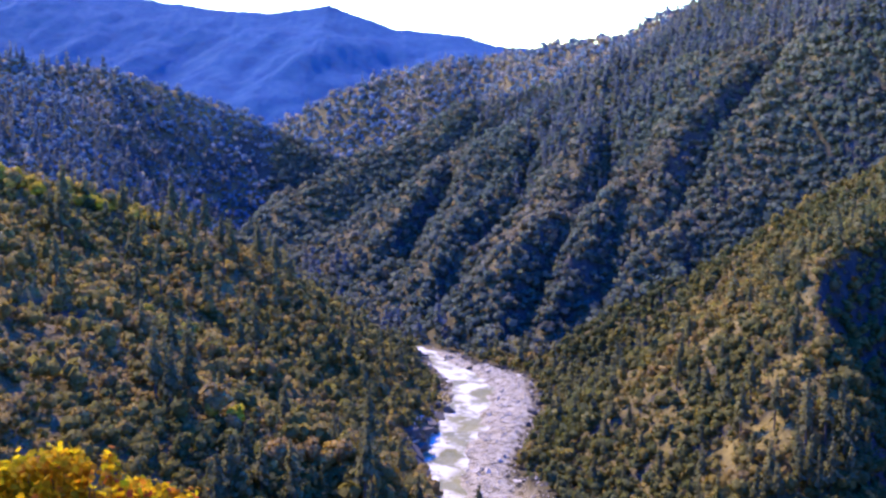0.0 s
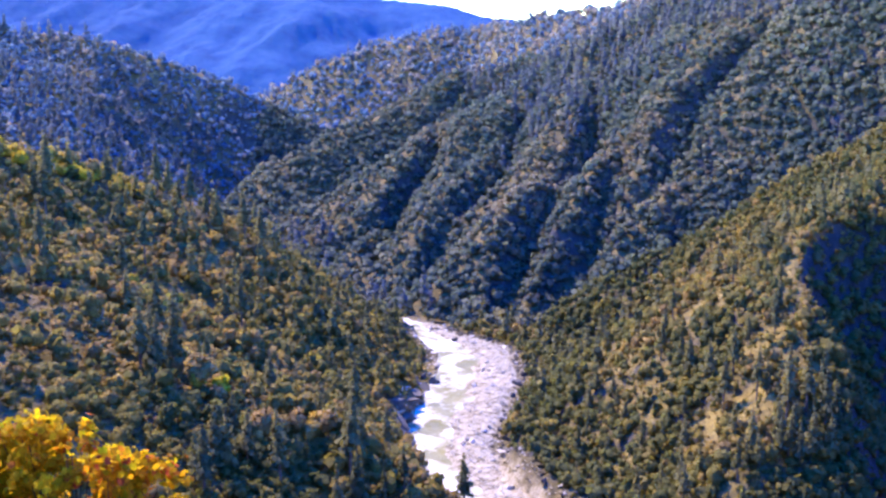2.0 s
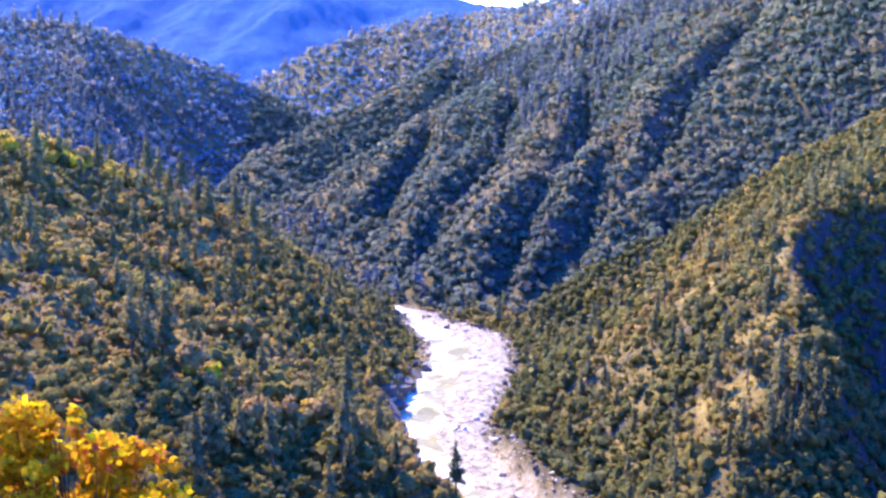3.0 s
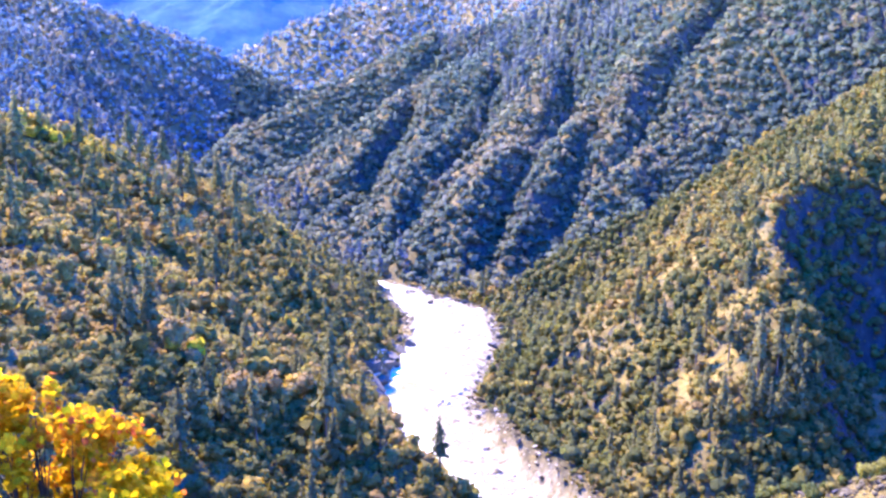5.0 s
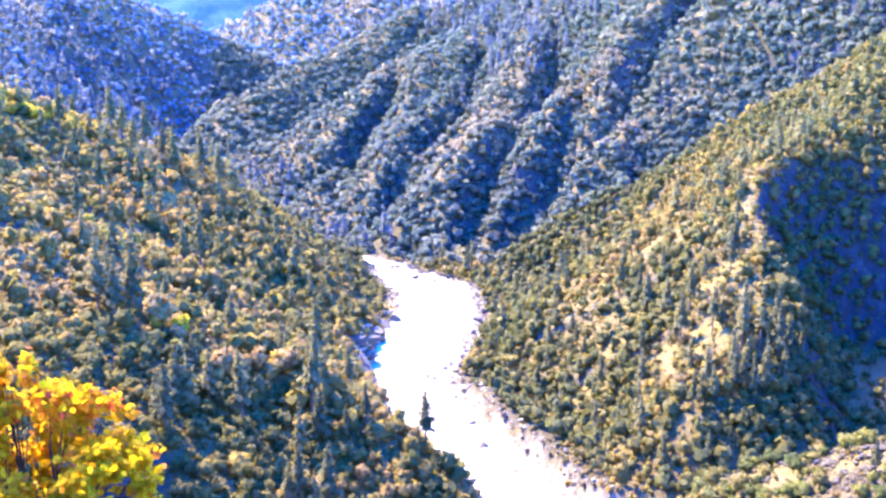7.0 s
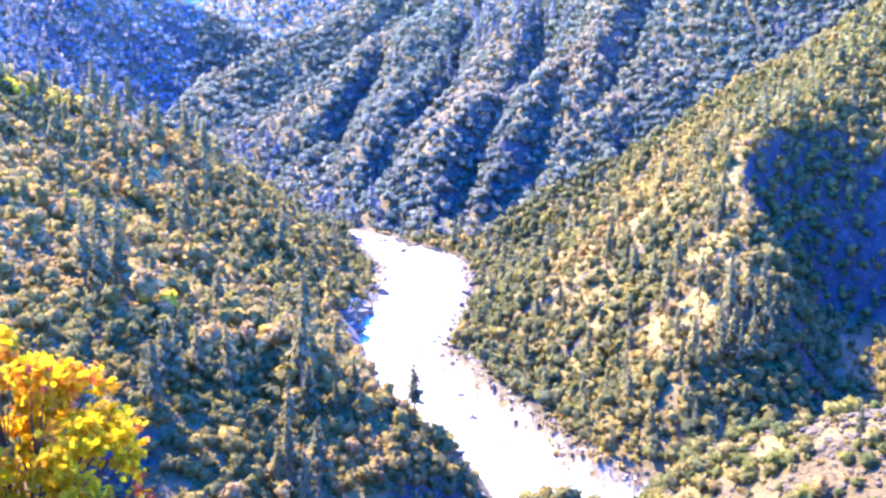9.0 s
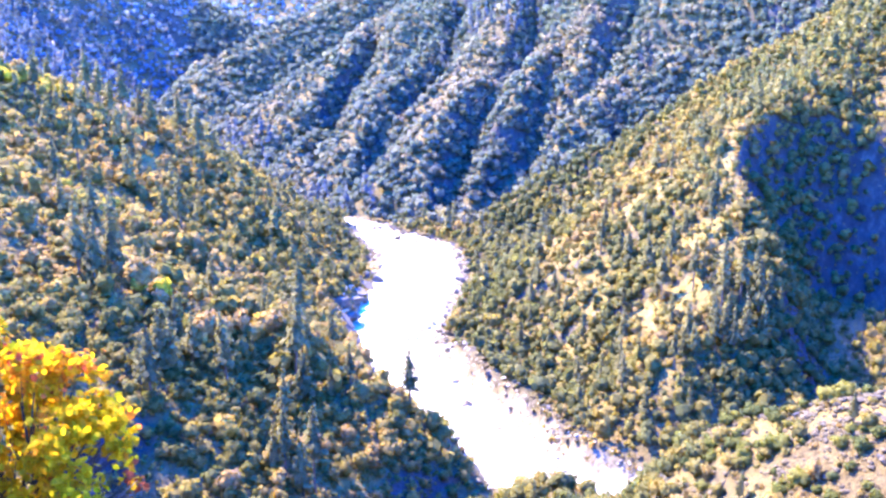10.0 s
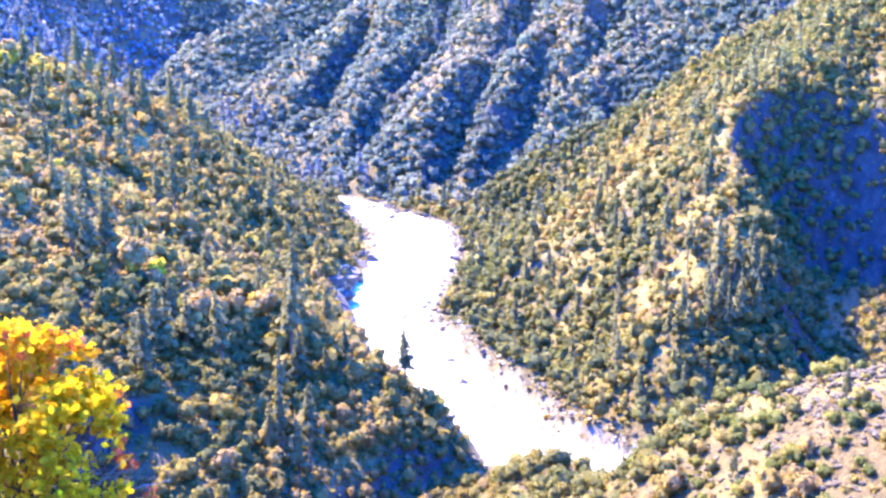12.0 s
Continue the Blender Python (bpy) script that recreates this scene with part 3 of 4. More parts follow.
def tree(name, trunk_mesh, crown_mesh, label, category, group):
    root = new(name)
    part("trunk", trunk_mesh, root)
    part("crown", crown_mesh, root)
    return tagged(root, label, category, group)


ORIGIN = np.zeros((1, 3))
UPWARD = np.tile(np.array([0.0, 0.0, 1.0]), (4, 1))


def pine_kind(height, seed, low):
    """A tall conifer with a bare lower stem and drooping tiers of boughs."""
    r = np.random.default_rng(seed)
    stem = tube("pine_trunk", [(0, 0, -1.2), (0.1, 0, height * 0.3), (0, 0.1, height * 0.65), (0, 0, height * 0.97)],
                [height * 0.017, height * 0.014, height * 0.008, 0.03], bark)
    grown = cone_crowns(ORIGIN, np.array([height]), np.array([height * 0.165]), 300, r, 0.19, low)
    spokes = []
    for k in range(34):
        u = low + (0.95 - low) * r.random()
        a = r.random() * 6.28
        length = height * 0.115 * (1 - u) ** 0.8
        p = np.array([[0, 0, u * height], [math.cos(a) * length, math.sin(a) * length, u * height - 0.2 * length]])
        w = np.array([-math.sin(a), math.cos(a), 0]) * 0.07
        spokes.append((np.stack([p[0] - w, p[0] + w, p[1] + w * 0.3, p[1] - w * 0.3]), np.array([[0, 1, 2], [0, 2, 3]]), UPWARD))
    crown = joined("pine_crown", [grown] + spokes, pine_leaf_one)
    return stem, crown


def oak_kind(height, radius, seed, mat, count=200, stem_mat=None):
    """A spreading broadleaf tree: trunk, forked limbs and a lobed crown with gaps."""
    r = np.random.default_rng(seed)
    trunk_pts = [(0, 0, -1.0), (0.1, 0.05, height * 0.22), (0.0, 0.1, height * 0.45), (0.1, 0, height * 0.7)]
    t = tube("oak_trunk", trunk_pts, [height * 0.035, height * 0.026, height * 0.017, 0.03], stem_mat or bark)
    grown = broad_crowns(ORIGIN, np.array([height]), np.array([radius]), count, r, 0.13, 3)
    limbs = []
    for k in range(9):
        a = k * 0.7 + r.random()
        p0 = np.array([0, 0, height * (0.25 + 0.03 * k)])
        p1 = p0 + np.array([math.cos(a) * radius * 0.7, math.sin(a) * radius * 0.7, height * 0.25])
        w = np.array([-math.sin(a), math.cos(a), 0]) * 0.09
        limbs.append((np.stack([p0 - w, p0 + w, p1 + w * 0.3, p1 - w * 0.3]), np.array([[0, 1, 2], [0, 2, 3]]), UPWARD))
    return t, joined("oak_crown", [grown] + limbs, mat)


def height_at(x, y):
    return float(land(np.array([float(x)]), np.array([float(y)]))[0][0])


def plant(kinds, spots, rng, spread=(0.8, 1.25)):
    for x, y in spots:
        src = kinds[int(rng.integers(len(kinds)))]
        s = spread[0] + (spread[1] - spread[0]) * rng.random()
        src_m = pose(x, y, height_at(x, y) - 0.2, rng.normal() * 1.5, rng.normal() * 1.5, rng.random() * 360)
        if land(np.array([float(x)]), np.array([float(y)]))[2][0] < 7:
            continue          # no tree stands in the stream bed
        ob = copy_thing(src, src_m)
        ob.scale = (s * (0.9 + 0.2 * rng.random()), s * (0.9 + 0.2 * rng.random()), s)


def retire(kinds):
    for root in kinds:
        for o in (*root.children_recursive, root):
            bpy.data.objects.remove(o)


PR = np.random.default_rng(23)
pines = [tree("pine_tree", *pine_kind(h, 100 + k, low), "tall dark green pine with a bare lower trunk on the slope", "tree", "pines on the canyon slopes")
         for k, (h, low) in enumerate(((17, 0.30), (21, 0.38), (15, 0.22), (23, 0.42), (19, 0.2)))]
LEFT_PINES = [(-85, 300), (-83, 317), (-61, 272), (-64, 262), (-60, 255), (-22, 292), (-25, 303), (-54, 283), (-91, 440), (-84, 438),
              (-117, 377), (-131, 454), (-117, 544), (-104, 556), (-153, 536), (-147, 537), (-143, 541), (-138, 546),
              (-132, 549), (-125, 553), (-124, 397), (-140, 360), (-144, 365), (-157, 374), (-93, 333), (-91, 306), (-88, 310), (-83, 314), (-100, 583),
              (-170, 440), (-176, 446), (-181, 470), (-186, 478), (-162, 500)]
RIGHT_PINES = [(126, 395), (131, 369), (146, 408), (118, 380), (115, 424), (101, 374), (101, 400), (90, 397), (77, 409), (66, 418), (76, 453), (81, 461),
               (126, 437), (136, 409), (152, 449), (118, 401), (87, 420), (108, 446), (122, 482), (69, 506), (74, 440), (96, 389)]
GROVE = [(135, 349), (140, 346), (147, 351), (153, 356), (142, 357), (117, 333), (125, 336), (133, 352), (146, 343), (132, 334), (116, 338), (128, 344), (150, 362), (138, 340)]
plant(pines, LEFT_PINES, PR, (1.1, 1.55))
plant(pines, [(-75 + 68 * PR.random(), 246 + 90 * PR.random()) for _ in range(14)], PR, (0.8, 1.3))
plant(pines, RIGHT_PINES, PR, (0.75, 1.15))
plant(pines, GROVE, PR, (1.0, 1.4))
plant(pines, [(a, b) for a, b, _ in close_pines if b > 300][:34], PR, (0.65, 1.1))

oaks = [tree("oak_tree", *oak_kind(h, r, 200 + k, oak_leaf_one), "round olive-green oak on the steep canyon slope", "tree", "oaks on the near slope")
        for k, (h, r) in enumerate(((5.0, 2.4), (6.2, 2.9), (4.2, 2.3), (7.0, 3.0), (5.4, 3.2), (3.4, 2.0)))]
order = np.argsort(close_oaks[:, 1])
near_oaks = close_oaks[order[:290]]
plant(oaks, [(a, b) for a, b, _ in near_oaks], PR, (0.55, 1.35))
rest = close_oaks[order[290:]]
rr = 1.8 + 1.6 * PR.random(len(rest)) ** 2
grown = broad_crowns(rest, rr * 1.9, rr, 60, PR, 0.16)
stuff("oak_woodland", grown, tint_field(rest, PR, 61), oak_leaf, "olive and dark green oak woodland on the near slope", "trees")

golden = [tree("autumn_tree", *oak_kind(h, r, 300 + k, autumn_leaf_one, 200, pale_bark), "deciduous tree in yellow and russet autumn leaf", "tree", "autumn trees on the slope")
          for k, (h, r) in enumerate(((6.5, 3.0), (8.0, 3.6), (5.2, 2.7), (7.2, 3.9)))]
plant(golden, GOLDEN, PR, (1.0, 1.5))
crest_gold = [(-214 + 0.85 * k + PR.normal() * 4, 470 + 0.9 * k + PR.normal() * 4) for k in range(76)]
yellow = [tree("autumn_tree", *oak_kind(h, r, 320 + k, yellow_leaf_one, 200, pale_bark), "deciduous tree in bright yellow autumn leaf on the crest", "tree", "yellow trees on the crest")
          for k, (h, r) in enumerate(((6.5, 3.2), (5.2, 2.9)))]
plant(yellow, crest_gold, PR, (0.8, 1.35))
plant(yellow, YELLOW, PR, (0.9, 1.3))
wx, wy = PR.random(420) * 200 - 215, 230 + PR.random(420) * 330
keep = fan(wx, wy) & (fbm(wx, wy, 80, 2, 131) > 0.0) & (wx < -20)
plant(golden, list(zip(wx[keep], wy[keep]))[:130], PR, (0.5, 0.95))

shrubs = [tree("shrub", *oak_kind(h, r, 400 + k, shrub_leaf_one, 150), "low rounded green shrub on the rocky spur", "shrub", "shrubs on the rocky spur")
          for k, (h, r) in enumerate(((2.2, 1.5), (2.8, 1.9), (1.8, 1.3)))]
SHRUBS = [(107, 193), (104, 197), (102, 201), (99, 206), (96, 208), (94, 213), (91, 216), (89, 220), (87, 224), (84, 229), (82, 233), (86, 219), (88, 212), (80, 228),
          (82, 220), (78, 222), (84, 206), (79, 208), (75, 214), (86, 198), (95, 180), (101, 176), (74, 200), (70, 206), (72, 192), (92, 205), (111, 188), (66, 215)]
plant(shrubs, SHRUBS, PR, (0.8, 1.5))
ux, uy = 62 + 52 * PR.random(900), 140 + 100 * PR.random(900)
keep = fan(ux, uy) & (scree(ux, uy) * (0.5 + 2 * fbm(ux, uy, 12, 2, 171)) < 0.42) & (land(ux, uy)[2] > 6)
plant(shrubs, list(zip(ux[keep], uy[keep]))[:130], PR, (0.6, 1.5))
tx, ty = 84 + 90 * PR.random(400), 335 + 165 * PR.random(400)
keep = (clearing(tx, ty) > 0.25) & fan(tx, ty)
plant(pines, list(zip(tx[keep], ty[keep]))[:14], PR, (0.6, 0.95))
plant(pines, [(77, 186), (99, 183)], PR, (0.45, 0.55))
retire(pines + oaks + golden + yellow + shrubs)


# ------------------------------------------------------------------ rocks
def rock_mesh(name, seed, mat, points=15):
    """A broken angular block with flat faces."""
    r = np.random.default_rng(seed)
    bm = bmesh.new()
    for d in unit(r.normal(size=(points, 3))):
        bm.verts.new(d * (0.78 + 0.3 * r.random()) * np.array([1.15, 0.95, 0.85]))
    made = bmesh.ops.convex_hull(bm, input=bm.verts)
    bmesh.ops.delete(bm, geom=[g for g in made["geom_interior"] if isinstance(g, bmesh.types.BMVert)], context="VERTS")
    bmesh.ops.recalc_face_normals(bm, faces=bm.faces)
    me = bpy.data.meshes.new(name)
    bm.to_mesh(me)
    bm.free()
    me.materials.append(mat)
    return me


def crag_mesh(name, seed, mat):
    """A fissured outcrop: a ball cut by many planes, then roughened."""
    r = np.random.default_rng(seed)
    bm = bmesh.new()
    bmesh.ops.create_icosphere(bm, subdivisions=3, radius=1.0)
    planes = [(unit(r.normal(size=3)), 0.34 + 0.36 * r.random()) for _ in range(15)]
    for vert in bm.verts:
        p = np.array(vert.co)
        for d, lim in planes:
            over = p @ d - lim
            if over > 0:
                p = p - d * over
        vert.co = Vector(p * (1.35 + 0.14 * (r.random() - 0.5)))
    me = bpy.data.meshes.new(name)
    bm.to_mesh(me)
    bm.free()
    me.materials.append(mat)
    return me


def rock_things(name, meshes, spots, sizes, label, category, group, rng, sink=0.35):
    for (x, y), s in zip(spots, sizes):
        ob = new(name, meshes[int(rng.integers(len(meshes)))])
        ob.matrix_world = pose(x, y, height_at(x, y) + s * (0.6 - sink), rng.normal() * 20, rng.normal() * 20, rng.random() * 360)
        ob.scale = (s * (0.8 + 0.7 * rng.random()), s * (0.8 + 0.4 * rng.random()), s * (0.6 + 0.3 * rng.random()))
        tagged(ob, label, category, group)


def rock_field(name, x, y, size, mat, label, rng):
    """Many small stones in one mesh."""
    me = rock_mesh("stone", 900, mat, 12)
    base = np.array([v.co for v in me.vertices])
    tri = np.array([list(p.vertices) for p in me.polygons])
    z, _, _ = land(x, y)
    k = len(x)
    ang = rng.random(k) * 6.283
    sc = size[:, None] * (0.55 + 0.9 * rng.random((k, 3))) * np.array([1, 1, 0.7])
    b = base[None] * sc[:, None, :]
    c, s = np.cos(ang)[:, None], np.sin(ang)[:, None]
    b = np.stack([b[..., 0] * c - b[..., 1] * s, b[..., 0] * s + b[..., 1] * c, b[..., 2]], -1)
    v = (b + np.stack([x, y, z + size * 0.15], -1)[:, None, :]).reshape(-1, 3)
    f = (tri[None] + (np.arange(k) * len(base))[:, None, None]).reshape(-1, 3)
    tagged(new(name, mesh_of(name, v, f, mat)), label, "rocks", kind="stuff")


KR = np.random.default_rng(31)
pale_rocks = [rock_mesh("boulder_mesh", 500 + k, granite) for k in range(6)]
grey_rocks = [rock_mesh("rock_mesh", 520 + k, slate) for k in range(6)]
black_blocks = [rock_mesh("rock_mesh", 530 + k, dark_rock) for k in range(2)]
black_rocks = [crag_mesh("outcrop_mesh", 540 + k, dark_rock) for k in range(4)]

# boulders along the stream bed
cy = 262 + KR.random(5200) * 430
cx = np.interp(cy, [262, 301, 336, 385, 437, 490, 560, 610, 672, 700], [112, 56, 38, 20, 7, 14, 30, 27, -4, -30]) + (KR.random(5200) - 0.5) * 62
_, _, co = land(cx, cy)
edge = (bar(cx, cy) > 0.05) | (co > 0)
ok = (co < 7) & edge
cx, cy, co = cx[ok], cy[ok], co[ok]
rock_things("boulder", pale_rocks, list(zip(cx[:190], cy[:190])), 0.6 + 1.5 * KR.random(190) ** 3, "pale weathered granite boulder in the river bed", "boulder", "boulders in the river bed", KR)
rock_field("river_cobbles", cx[190:], cy[190:], 0.25 + 0.6 * KR.random(len(cx) - 190) ** 2, granite, "pale grey cobbles and stones along the river", KR)
# darker blocks at the foot of the banks
by = 290 + KR.random(900) * 380
bx2 = np.interp(by, [262, 301, 336, 385, 437, 490, 560, 610, 672, 700], [112, 56, 38, 20, 7, 14, 30, 27, -4, -30]) + (KR.random(900) - 0.5) * 70
_, _, bo = land(bx2, by)
ok = (bo > 1) & (bo < 9)
spots = list(zip(bx2[ok], by[ok]))[:110]
rock_things("boulder", black_rocks[:2] + grey_rocks[:2], spots, 0.8 + 1.6 * KR.random(len(spots)) ** 2, "dark angular boulder at the foot of the bank", "boulder", "bank boulders", KR)
more = 290 + KR.random(3000) * 380
mx = np.interp(more, [262, 301, 336, 385, 437, 490, 560, 610, 672, 700], [112, 56, 38, 20, 7, 14, 30, 27, -4, -30]) + (KR.random(3000) - 0.5) * 70
_, _, mo = land(mx, more)
ok2 = (mo > 0.3) & (mo < 8)
rock_field("bank_rocks", mx[ok2], more[ok2], 0.35 + 0.9 * KR.random(ok2.sum()) ** 2, slate, "brown and grey rocks along the river banks", KR)
ux2, uy2 = -8 + 62 * KR.random(46), 628 + 40 * KR.random(46)
rock_things("boulder", black_blocks + grey_rocks[:2], list(zip(ux2, uy2)), 0.9 + 1.9 * KR.random(46) ** 2, "brown angular boulder at the head of the rapids", "boulder", "boulders at the head of the rapids", KR)
# crags on the slopes
CRAGS = [(-9, 440, 4.2), (-12, 449, 5.0), (-13, 456, 4.6), (-9, 492, 4.4), (-7, 503, 5.0), (-6, 514, 4.2), (-1, 527, 3.8), (3, 540, 3.6), (-10, 432, 3.4), (-27, 738, 4.5), (-31, 742, 3.5), (-12, 466, 4.0), (-15, 470, 4.5), (-17, 476, 4.0), (-13, 461, 3.2), (-19, 482, 3.6), (101, 362, 1.9), (97, 366, 1.7), (104, 359, 1.6),
         (141, 731, 4.0), (146, 736, 3.2), (201, 494, 1.8), (40, 417, 2.4), (44, 409, 2.6), (60, 372, 2.4), (171, 490, 1.8)]
rock_things("rock_outcrop", black_rocks, [(a, b) for a, b, _ in CRAGS], [c for _, _, c in CRAGS],
            "weathered rock outcrop on the wooded slope", "rock", "outcrops on the slopes", KR, 0.55)
# talus on the near spur
sx, sy = 62 + KR.random(16000) * 80, 100 + KR.random(16000) * 130
sm = scree(sx, sy) * np.maximum(rubble(sx, sy), 0.28)
ok = (KR.random(16000) < sm)
sx, sy = sx[ok], sy[ok]
rock_things("rock", grey_rocks + black_blocks, list(zip(sx[:240], sy[:240])), 0.45 + 1.0 * KR.random(240) ** 2, "pinkish grey angular rock lying on the talus", "rock", "rocks of the talus slope", KR)
rock_field("talus", sx[240:], sy[240:], 0.25 + 0.8 * KR.random(len(sx) - 240) ** 2.5, slate, "loose pinkish grey talus of angular stones", KR)

# ------------------------------------------------------------------ river
water_mat, n, l = material("river_water", 0.08)
foam = noise_of(n, l, 0.055, 10.0, 0.72)
fine = noise_of(n, l, 1.4, 6.0, 0.7)
deep = ramp(n, l, noise_of(n, l, 0.05, 3.0), [(0.35, (0.150, 0.135, 0.050)), (0.65, (0.23, 0.20, 0.080))])
white = ramp(n, l, foam, [(0.44, (0, 0, 0)), (0.54, (1, 1, 1))])
still = attribute(n, "pool")
flow = n.new("ShaderNodeMath")
flow.operation, flow.use_clamp = "SUBTRACT", True
l.new(white, flow.inputs[0])
l.new(still, flow.inputs[1])
white = flow.outputs[0]
col = blend(n, l, white, deep, ramp(n, l, fine, [(0.3, (0.42, 0.38, 0.29)), (0.6, (0.66, 0.61, 0.50))]))
p = n["Principled BSDF"]
p.inputs["Specular IOR Level"].default_value = 0.06
l.new(col, p.inputs["Base Color"])
l.new(ramp(n, l, foam, [(0.44, (0.4,) * 3), (0.56, (0.85,) * 3)]), p.inputs["Roughness"])
bump(n, l, fine, 0.5, 0.25)
line = np.array(RIVER[2:17], dtype=float)
seg = np.concatenate([[0], np.cumsum(np.hypot(*np.diff(line[:, :2], axis=0).T))])
ss = np.arange(0, seg[-1], 2.5)
cxy = np.stack([np.interp(ss, seg, line[:, k]) for k in range(3)], -1)
kern = np.ones(13) / 13
cxy = np.stack([np.convolve(np.pad(cxy[:, k], 6, mode="edge"), kern, "valid") for k in range(3)], -1)
tang = unit(np.gradient(cxy[:, :2], axis=0))
side = np.stack([tang[:, 1], -tang[:, 0]], -1)
lat = np.linspace(-1, 1, 27)
wide = bed_width(cxy[:, 0], cxy[:, 1]) + 5
WP = cxy[:, None, :2] + side[:, None, :] * lat[None, :, None] * wide[:, None, None]
WZ = cxy[:, None, 2] + 0.25 + 0.35 * fbm(WP[..., 0], WP[..., 1], 9, 3, 151)
# calm olive pools between the rapids
POOLS = [(14, 519, 7, 15), (4, 470, 5, 8), (9, 432, 6, 14), (20, 398, 5, 12), (24, 575, 6, 9), (70, 290, 14, 8)]
pool = np.max([1.5 * np.exp(-((WP[..., 0] - a) / c) ** 2 - ((WP[..., 1] - b) / e) ** 2) for a, b, c, e in POOLS], 0) * (1 + 1.2 * fbm(WP[..., 0], WP[..., 1], 8, 3, 157))
wi = np.arange(WZ.size).reshape(WZ.shape)
river = new("river", mesh_of("river", np.concatenate([WP, WZ[..., None]], -1).reshape(-1, 3),
            np.stack([wi[:-1, :-1], wi[:-1, 1:], wi[1:, 1:], wi[1:, :-1]], -1).reshape(-1, 4), water_mat, {"pool": np.clip(pool, 0, 1).ravel()}, smooth=True))
tagged(river, "shallow green river broken by white rapids", "water", kind="structure")

# ------------------------------------------------------------------ the maple below the lookout
MR = np.random.default_rng(47)
LEAF = [(0.0, (0.36, 0.30, 0.008)), (0.2, (0.52, 0.41, 0.008)), (0.5, (0.62, 0.42, 0.008)), (0.75, (0.62, 0.33, 0.008)), (0.92, (0.52, 0.18, 0.012)), (1.0, (0.38, 0.08, 0.03))]
maple_leaf = foliage("maple_leaf", LEAF, 0.65, jitter=0.3, leaf_size=30.0)
maple_leaf_one = foliage("maple_leaf_single", LEAF, 0.65, source="object", jitter=0.1, leaf_size=30.0)
LOBES = [(-4.44, 13.94, 154.29, 0.6, 0.5), (-3.94, 14.09, 154.15, 0.48, 0.55), (-3.5, 13.44, 153.8, 0.48, 0.42), (-4.36, 13.95, 153.55, 0.55, 0.48),
         (-3.25, 13.58, 153.62, 0.34, 0.42), (-4.26, 13.04, 153.25, 0.48, 0.42), (-3.62, 12.76, 153.1, 0.36, 0.42), (-3.05, 12.5, 152.8, 0.34, 0.42),
         (-5.41, 13.89, 153.83, 0.65, 0.45), (-5.07, 13.09, 152.92, 0.7, 0.42), (-3.99, 12.45, 152.65, 0.45, 0.42), (-2.56, 12.86, 152.8, 0.14, 0.95), (-2.95, 12.9, 153.2, 0.16, 0.9), (-2.7, 12.75, 152.45, 0.2, 0.92),
         (-5.54, 13.51, 155.08, 0.5, 0.5), (-6.11, 13.68, 154.85, 0.5, 0.42), (-4.91, 13.4, 155.02, 0.42, 0.58), (-5.31, 13.2, 154.55, 0.5, 0.42),
         (-6.2, 13.26, 154.4, 0.6, 0.42), (-6.8, 13.48, 154.75, 0.55, 0.45), (-4.2, 13.4, 154.72, 0.3, 0.6), (-3.71, 12.27, 152.1, 0.6, 0.42),
         (-3.9, 12.7, 153.9, 0.35, 0.45), (-4.0, 12.5, 153.3, 0.4, 0.40), (-3.4, 12.3, 153.0, 0.35, 0.38), (-4.6, 12.6, 153.6, 0.45, 0.42), (-3.5, 12.5, 153.4, 0.3, 0.36)]
outline = [(0.0, -0.5), (0.30, -0.34), (0.52, -0.12), (0.34, 0.02), (0.50, 0.32), (0.20, 0.26), (0.0, 0.58), (-0.20, 0.26), (-0.50, 0.32), (-0.34, 0.02), (-0.52, -0.12), (-0.30, -0.34)]
leaf_v = np.array([(0, 0, 0.0)] + [(a, b, -0.22 * (abs(a) + 0.3 * abs(b))) for a, b in outline])
leaf_f = np.array([(0, k, k % 12 + 1) for k in range(1, 13)])
maple_bark = bark_material("maple_bark", (0.03, 0.022, 0.015), (0.085, 0.066, 0.048))
maple = new("maple_tree")
tagged(maple, "maple tree with yellow, orange and green autumn leaves below the lookout", "tree")
foot = np.array([-4.6, 13.6, height_at(-4.6, 13.6) - 0.3])
fork = np.array([-4.8, 13.4, 152.0])
part("trunk", tube("maple_trunk", [foot, (foot + fork) / 2 + (0.1, 0.05, 0), fork, (-4.9, 13.5, 153.4), (-5.0, 13.5, 154.9)], [0.13, 0.10, 0.06, 0.03, 0.008], maple_bark), maple)
for cx0, cy0, cz0, rad, _ in LOBES:
    tip = np.array([cx0, cy0, cz0])
    mid = fork * 0.45 + tip * 0.55 + np.array([0, 0, -0.12]) + MR.normal(size=3) * 0.06
    limb = part("limb", tube("maple_limb", [fork, mid, tip], [0.032, 0.020, 0.006], maple_bark, 6), maple)
    for k in range(5):
        end = tip + unit(MR.normal(size=3)) * rad * (0.7 + 0.3 * MR.random())
        part("twig", tube("maple_twig", [mid, (mid + end) / 2 + MR.normal(size=3) * 0.05, end], [0.014, 0.009, 0.004], maple_bark, 5), limb)
# bare grey twigs at the outer edge of the crown, and dark ones inside it
for k in range(26):
    a = np.array([-3.55, 12.9, 152.75]) + MR.normal(size=3) * np.array([0.25, 0.1, 0.12])
    b = a + np.array([0.55 + 0.25 * MR.normal(), 0.1 * MR.normal(), 0.28 + 0.25 * MR.normal()])
    part("twig", tube("bare_twig", [a, (a + b) / 2 + MR.normal(size=3) * 0.1, b], [0.014, 0.010, 0.004], pale_bark if k % 2 else maple_bark, 5), maple, "bare grey twig")
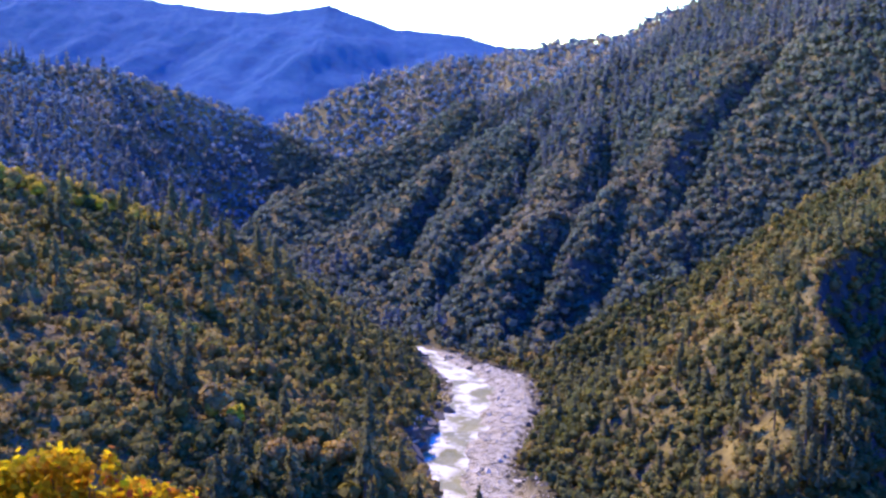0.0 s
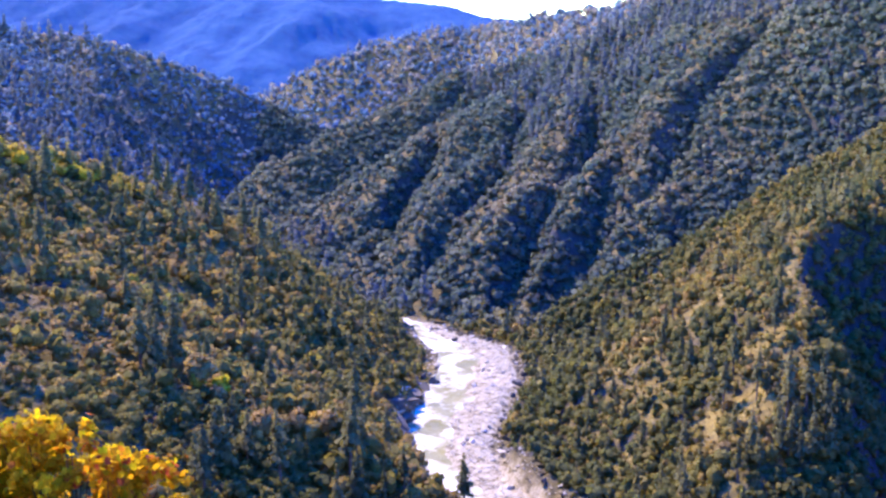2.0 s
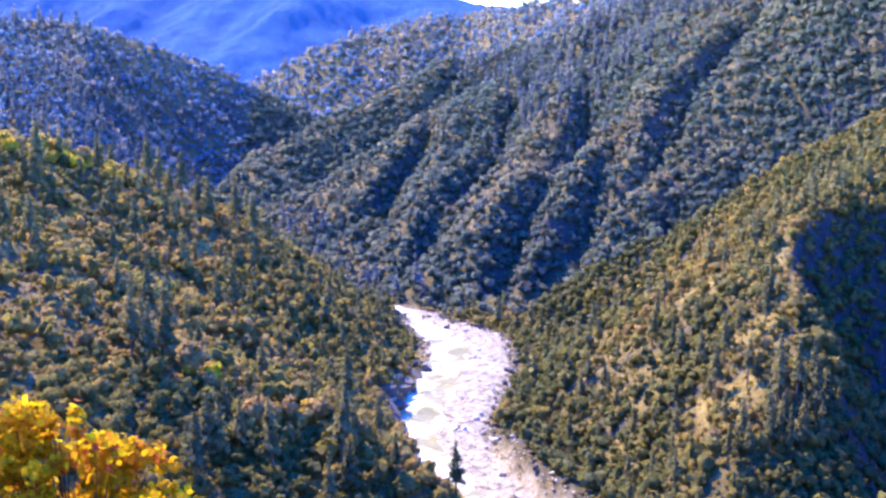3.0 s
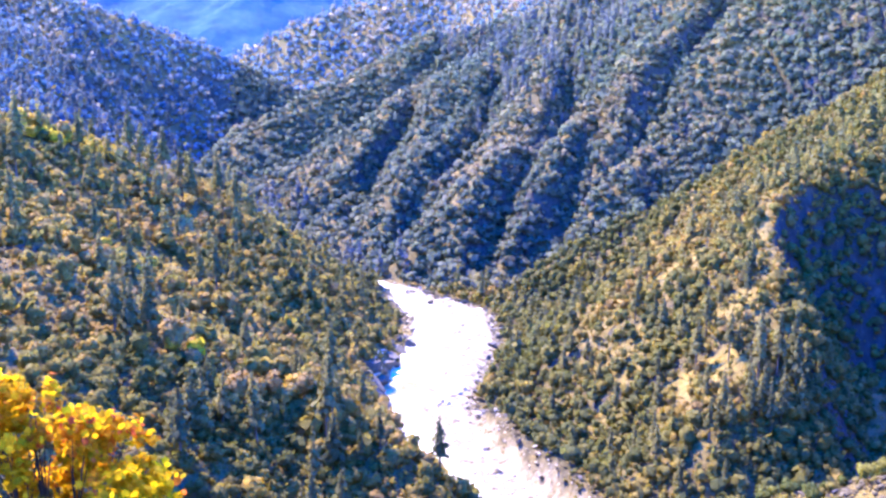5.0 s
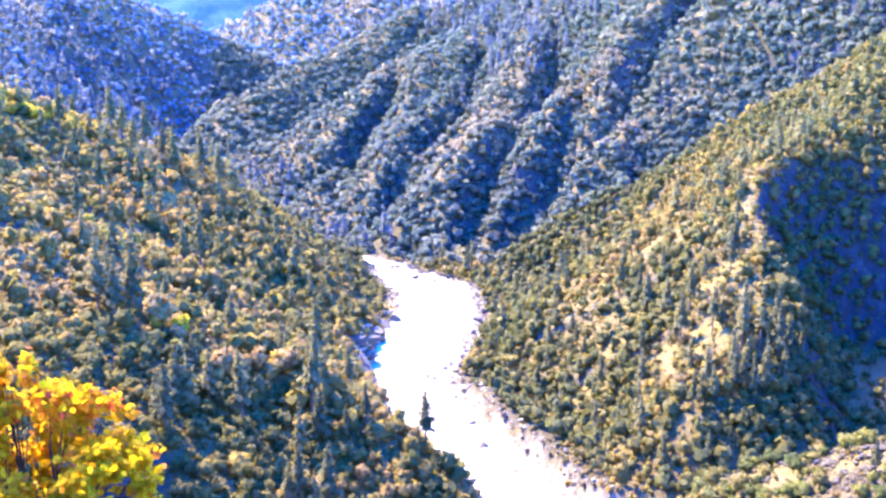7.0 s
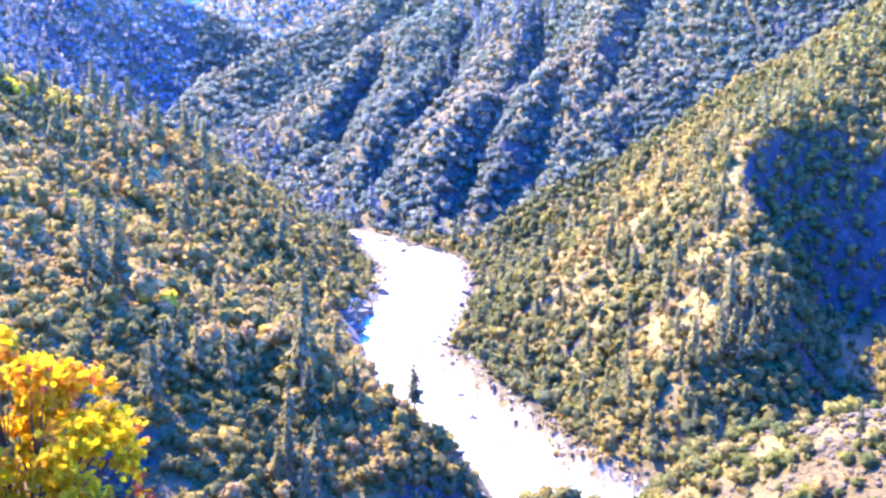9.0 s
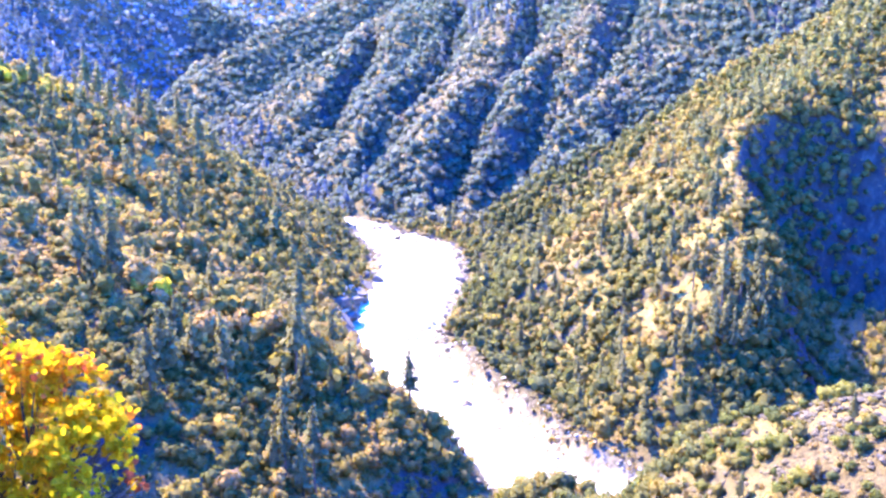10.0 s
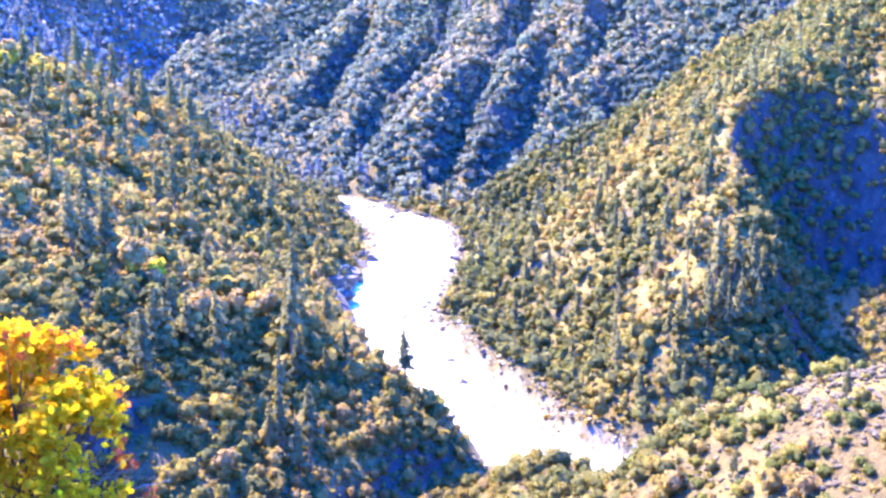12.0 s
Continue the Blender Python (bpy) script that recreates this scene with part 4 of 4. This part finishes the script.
for k in range(46):
    a = fork + np.array([0.2, 0.1, 0.4]) + MR.normal(size=3) * np.array([0.35, 0.2, 0.3])
    b = a + MR.normal(size=3) * np.array([0.8, 0.35, 0.5])
    part("twig", tube("inner_twig", [a, (a + b) / 2 + MR.normal(size=3) * 0.12, b], [0.020, 0.013, 0.005], maple_bark, 5), maple)


SPRAYS = unit(MR.normal(size=(len(LOBES), 15, 3)) + np.array([0, -0.15, 0.3])) * (0.55 + 0.5 * MR.random((len(LOBES), 15, 1)))


def leaf_places(count):
    w = np.array([q[3] ** 2 * (0.5 if q[2] < 153.45 else 1.0) for q in LOBES])
    pick = MR.choice(len(LOBES), size=count, p=w / w.sum())
    lob = np.array(LOBES)[pick]
    d = SPRAYS[pick, MR.integers(0, SPRAYS.shape[1], size=count)]
    c = lob[:, :3] + d * lob[:, 3][:, None] + MR.normal(size=(count, 3)) * np.array([0.085, 0.085, 0.06])
    d = unit(d + 0.4 * MR.normal(size=d.shape))
    hue = np.clip(lob[:, 4] + 0.14 - 0.02 * (c[:, 2] - 153.6) + 0.15 * MR.normal(size=count) + 0.34 * fbm(c[:, 0] * 10, c[:, 2] * 10, 5, 2, 161), 0, 1)
    return c, d, hue


def leaf_frames(d):
    nrm = unit(d * 0.6 + MR.normal(size=d.shape) * 0.6 + np.array([0, 0, 0.35]))
    t = unit(np.cross(nrm, MR.normal(size=d.shape)))
    return t, np.cross(nrm, t), nrm


c, d, hue = leaf_places(7600)
t, b, nrm = leaf_frames(d)
size = 0.085 + 0.055 * MR.random(len(c))
basis = np.stack([t, b, nrm], -1) * size[:, None, None]
v = (np.einsum("nij,kj->nki", basis, leaf_v) + c[:, None, :]).reshape(-1, 3)
f = (leaf_f[None] + (np.arange(len(c)) * len(leaf_v))[:, None, None]).reshape(-1, 3)
crown = part("crown", mesh_of("maple_crown", v, f, maple_leaf, {"tint": np.repeat(hue, len(leaf_v))}), maple)
tagged(crown, kind="stuff")
single = mesh_of("leaf", leaf_v, leaf_f, maple_leaf_one)
c, d, hue = leaf_places(290)
t, b, nrm = leaf_frames(d)
for k in range(len(c)):
    ob = part("leaf", single, maple)
    s = 0.10 + 0.05 * MR.random()
    m = Matrix(((t[k][0], b[k][0], nrm[k][0]), (t[k][1], b[k][1], nrm[k][1]), (t[k][2], b[k][2], nrm[k][2])))
    ob.matrix_basis = Matrix.Translation(c[k] + 0.04 * d[k]) @ m.to_4x4() @ Matrix.Scale(s, 4)
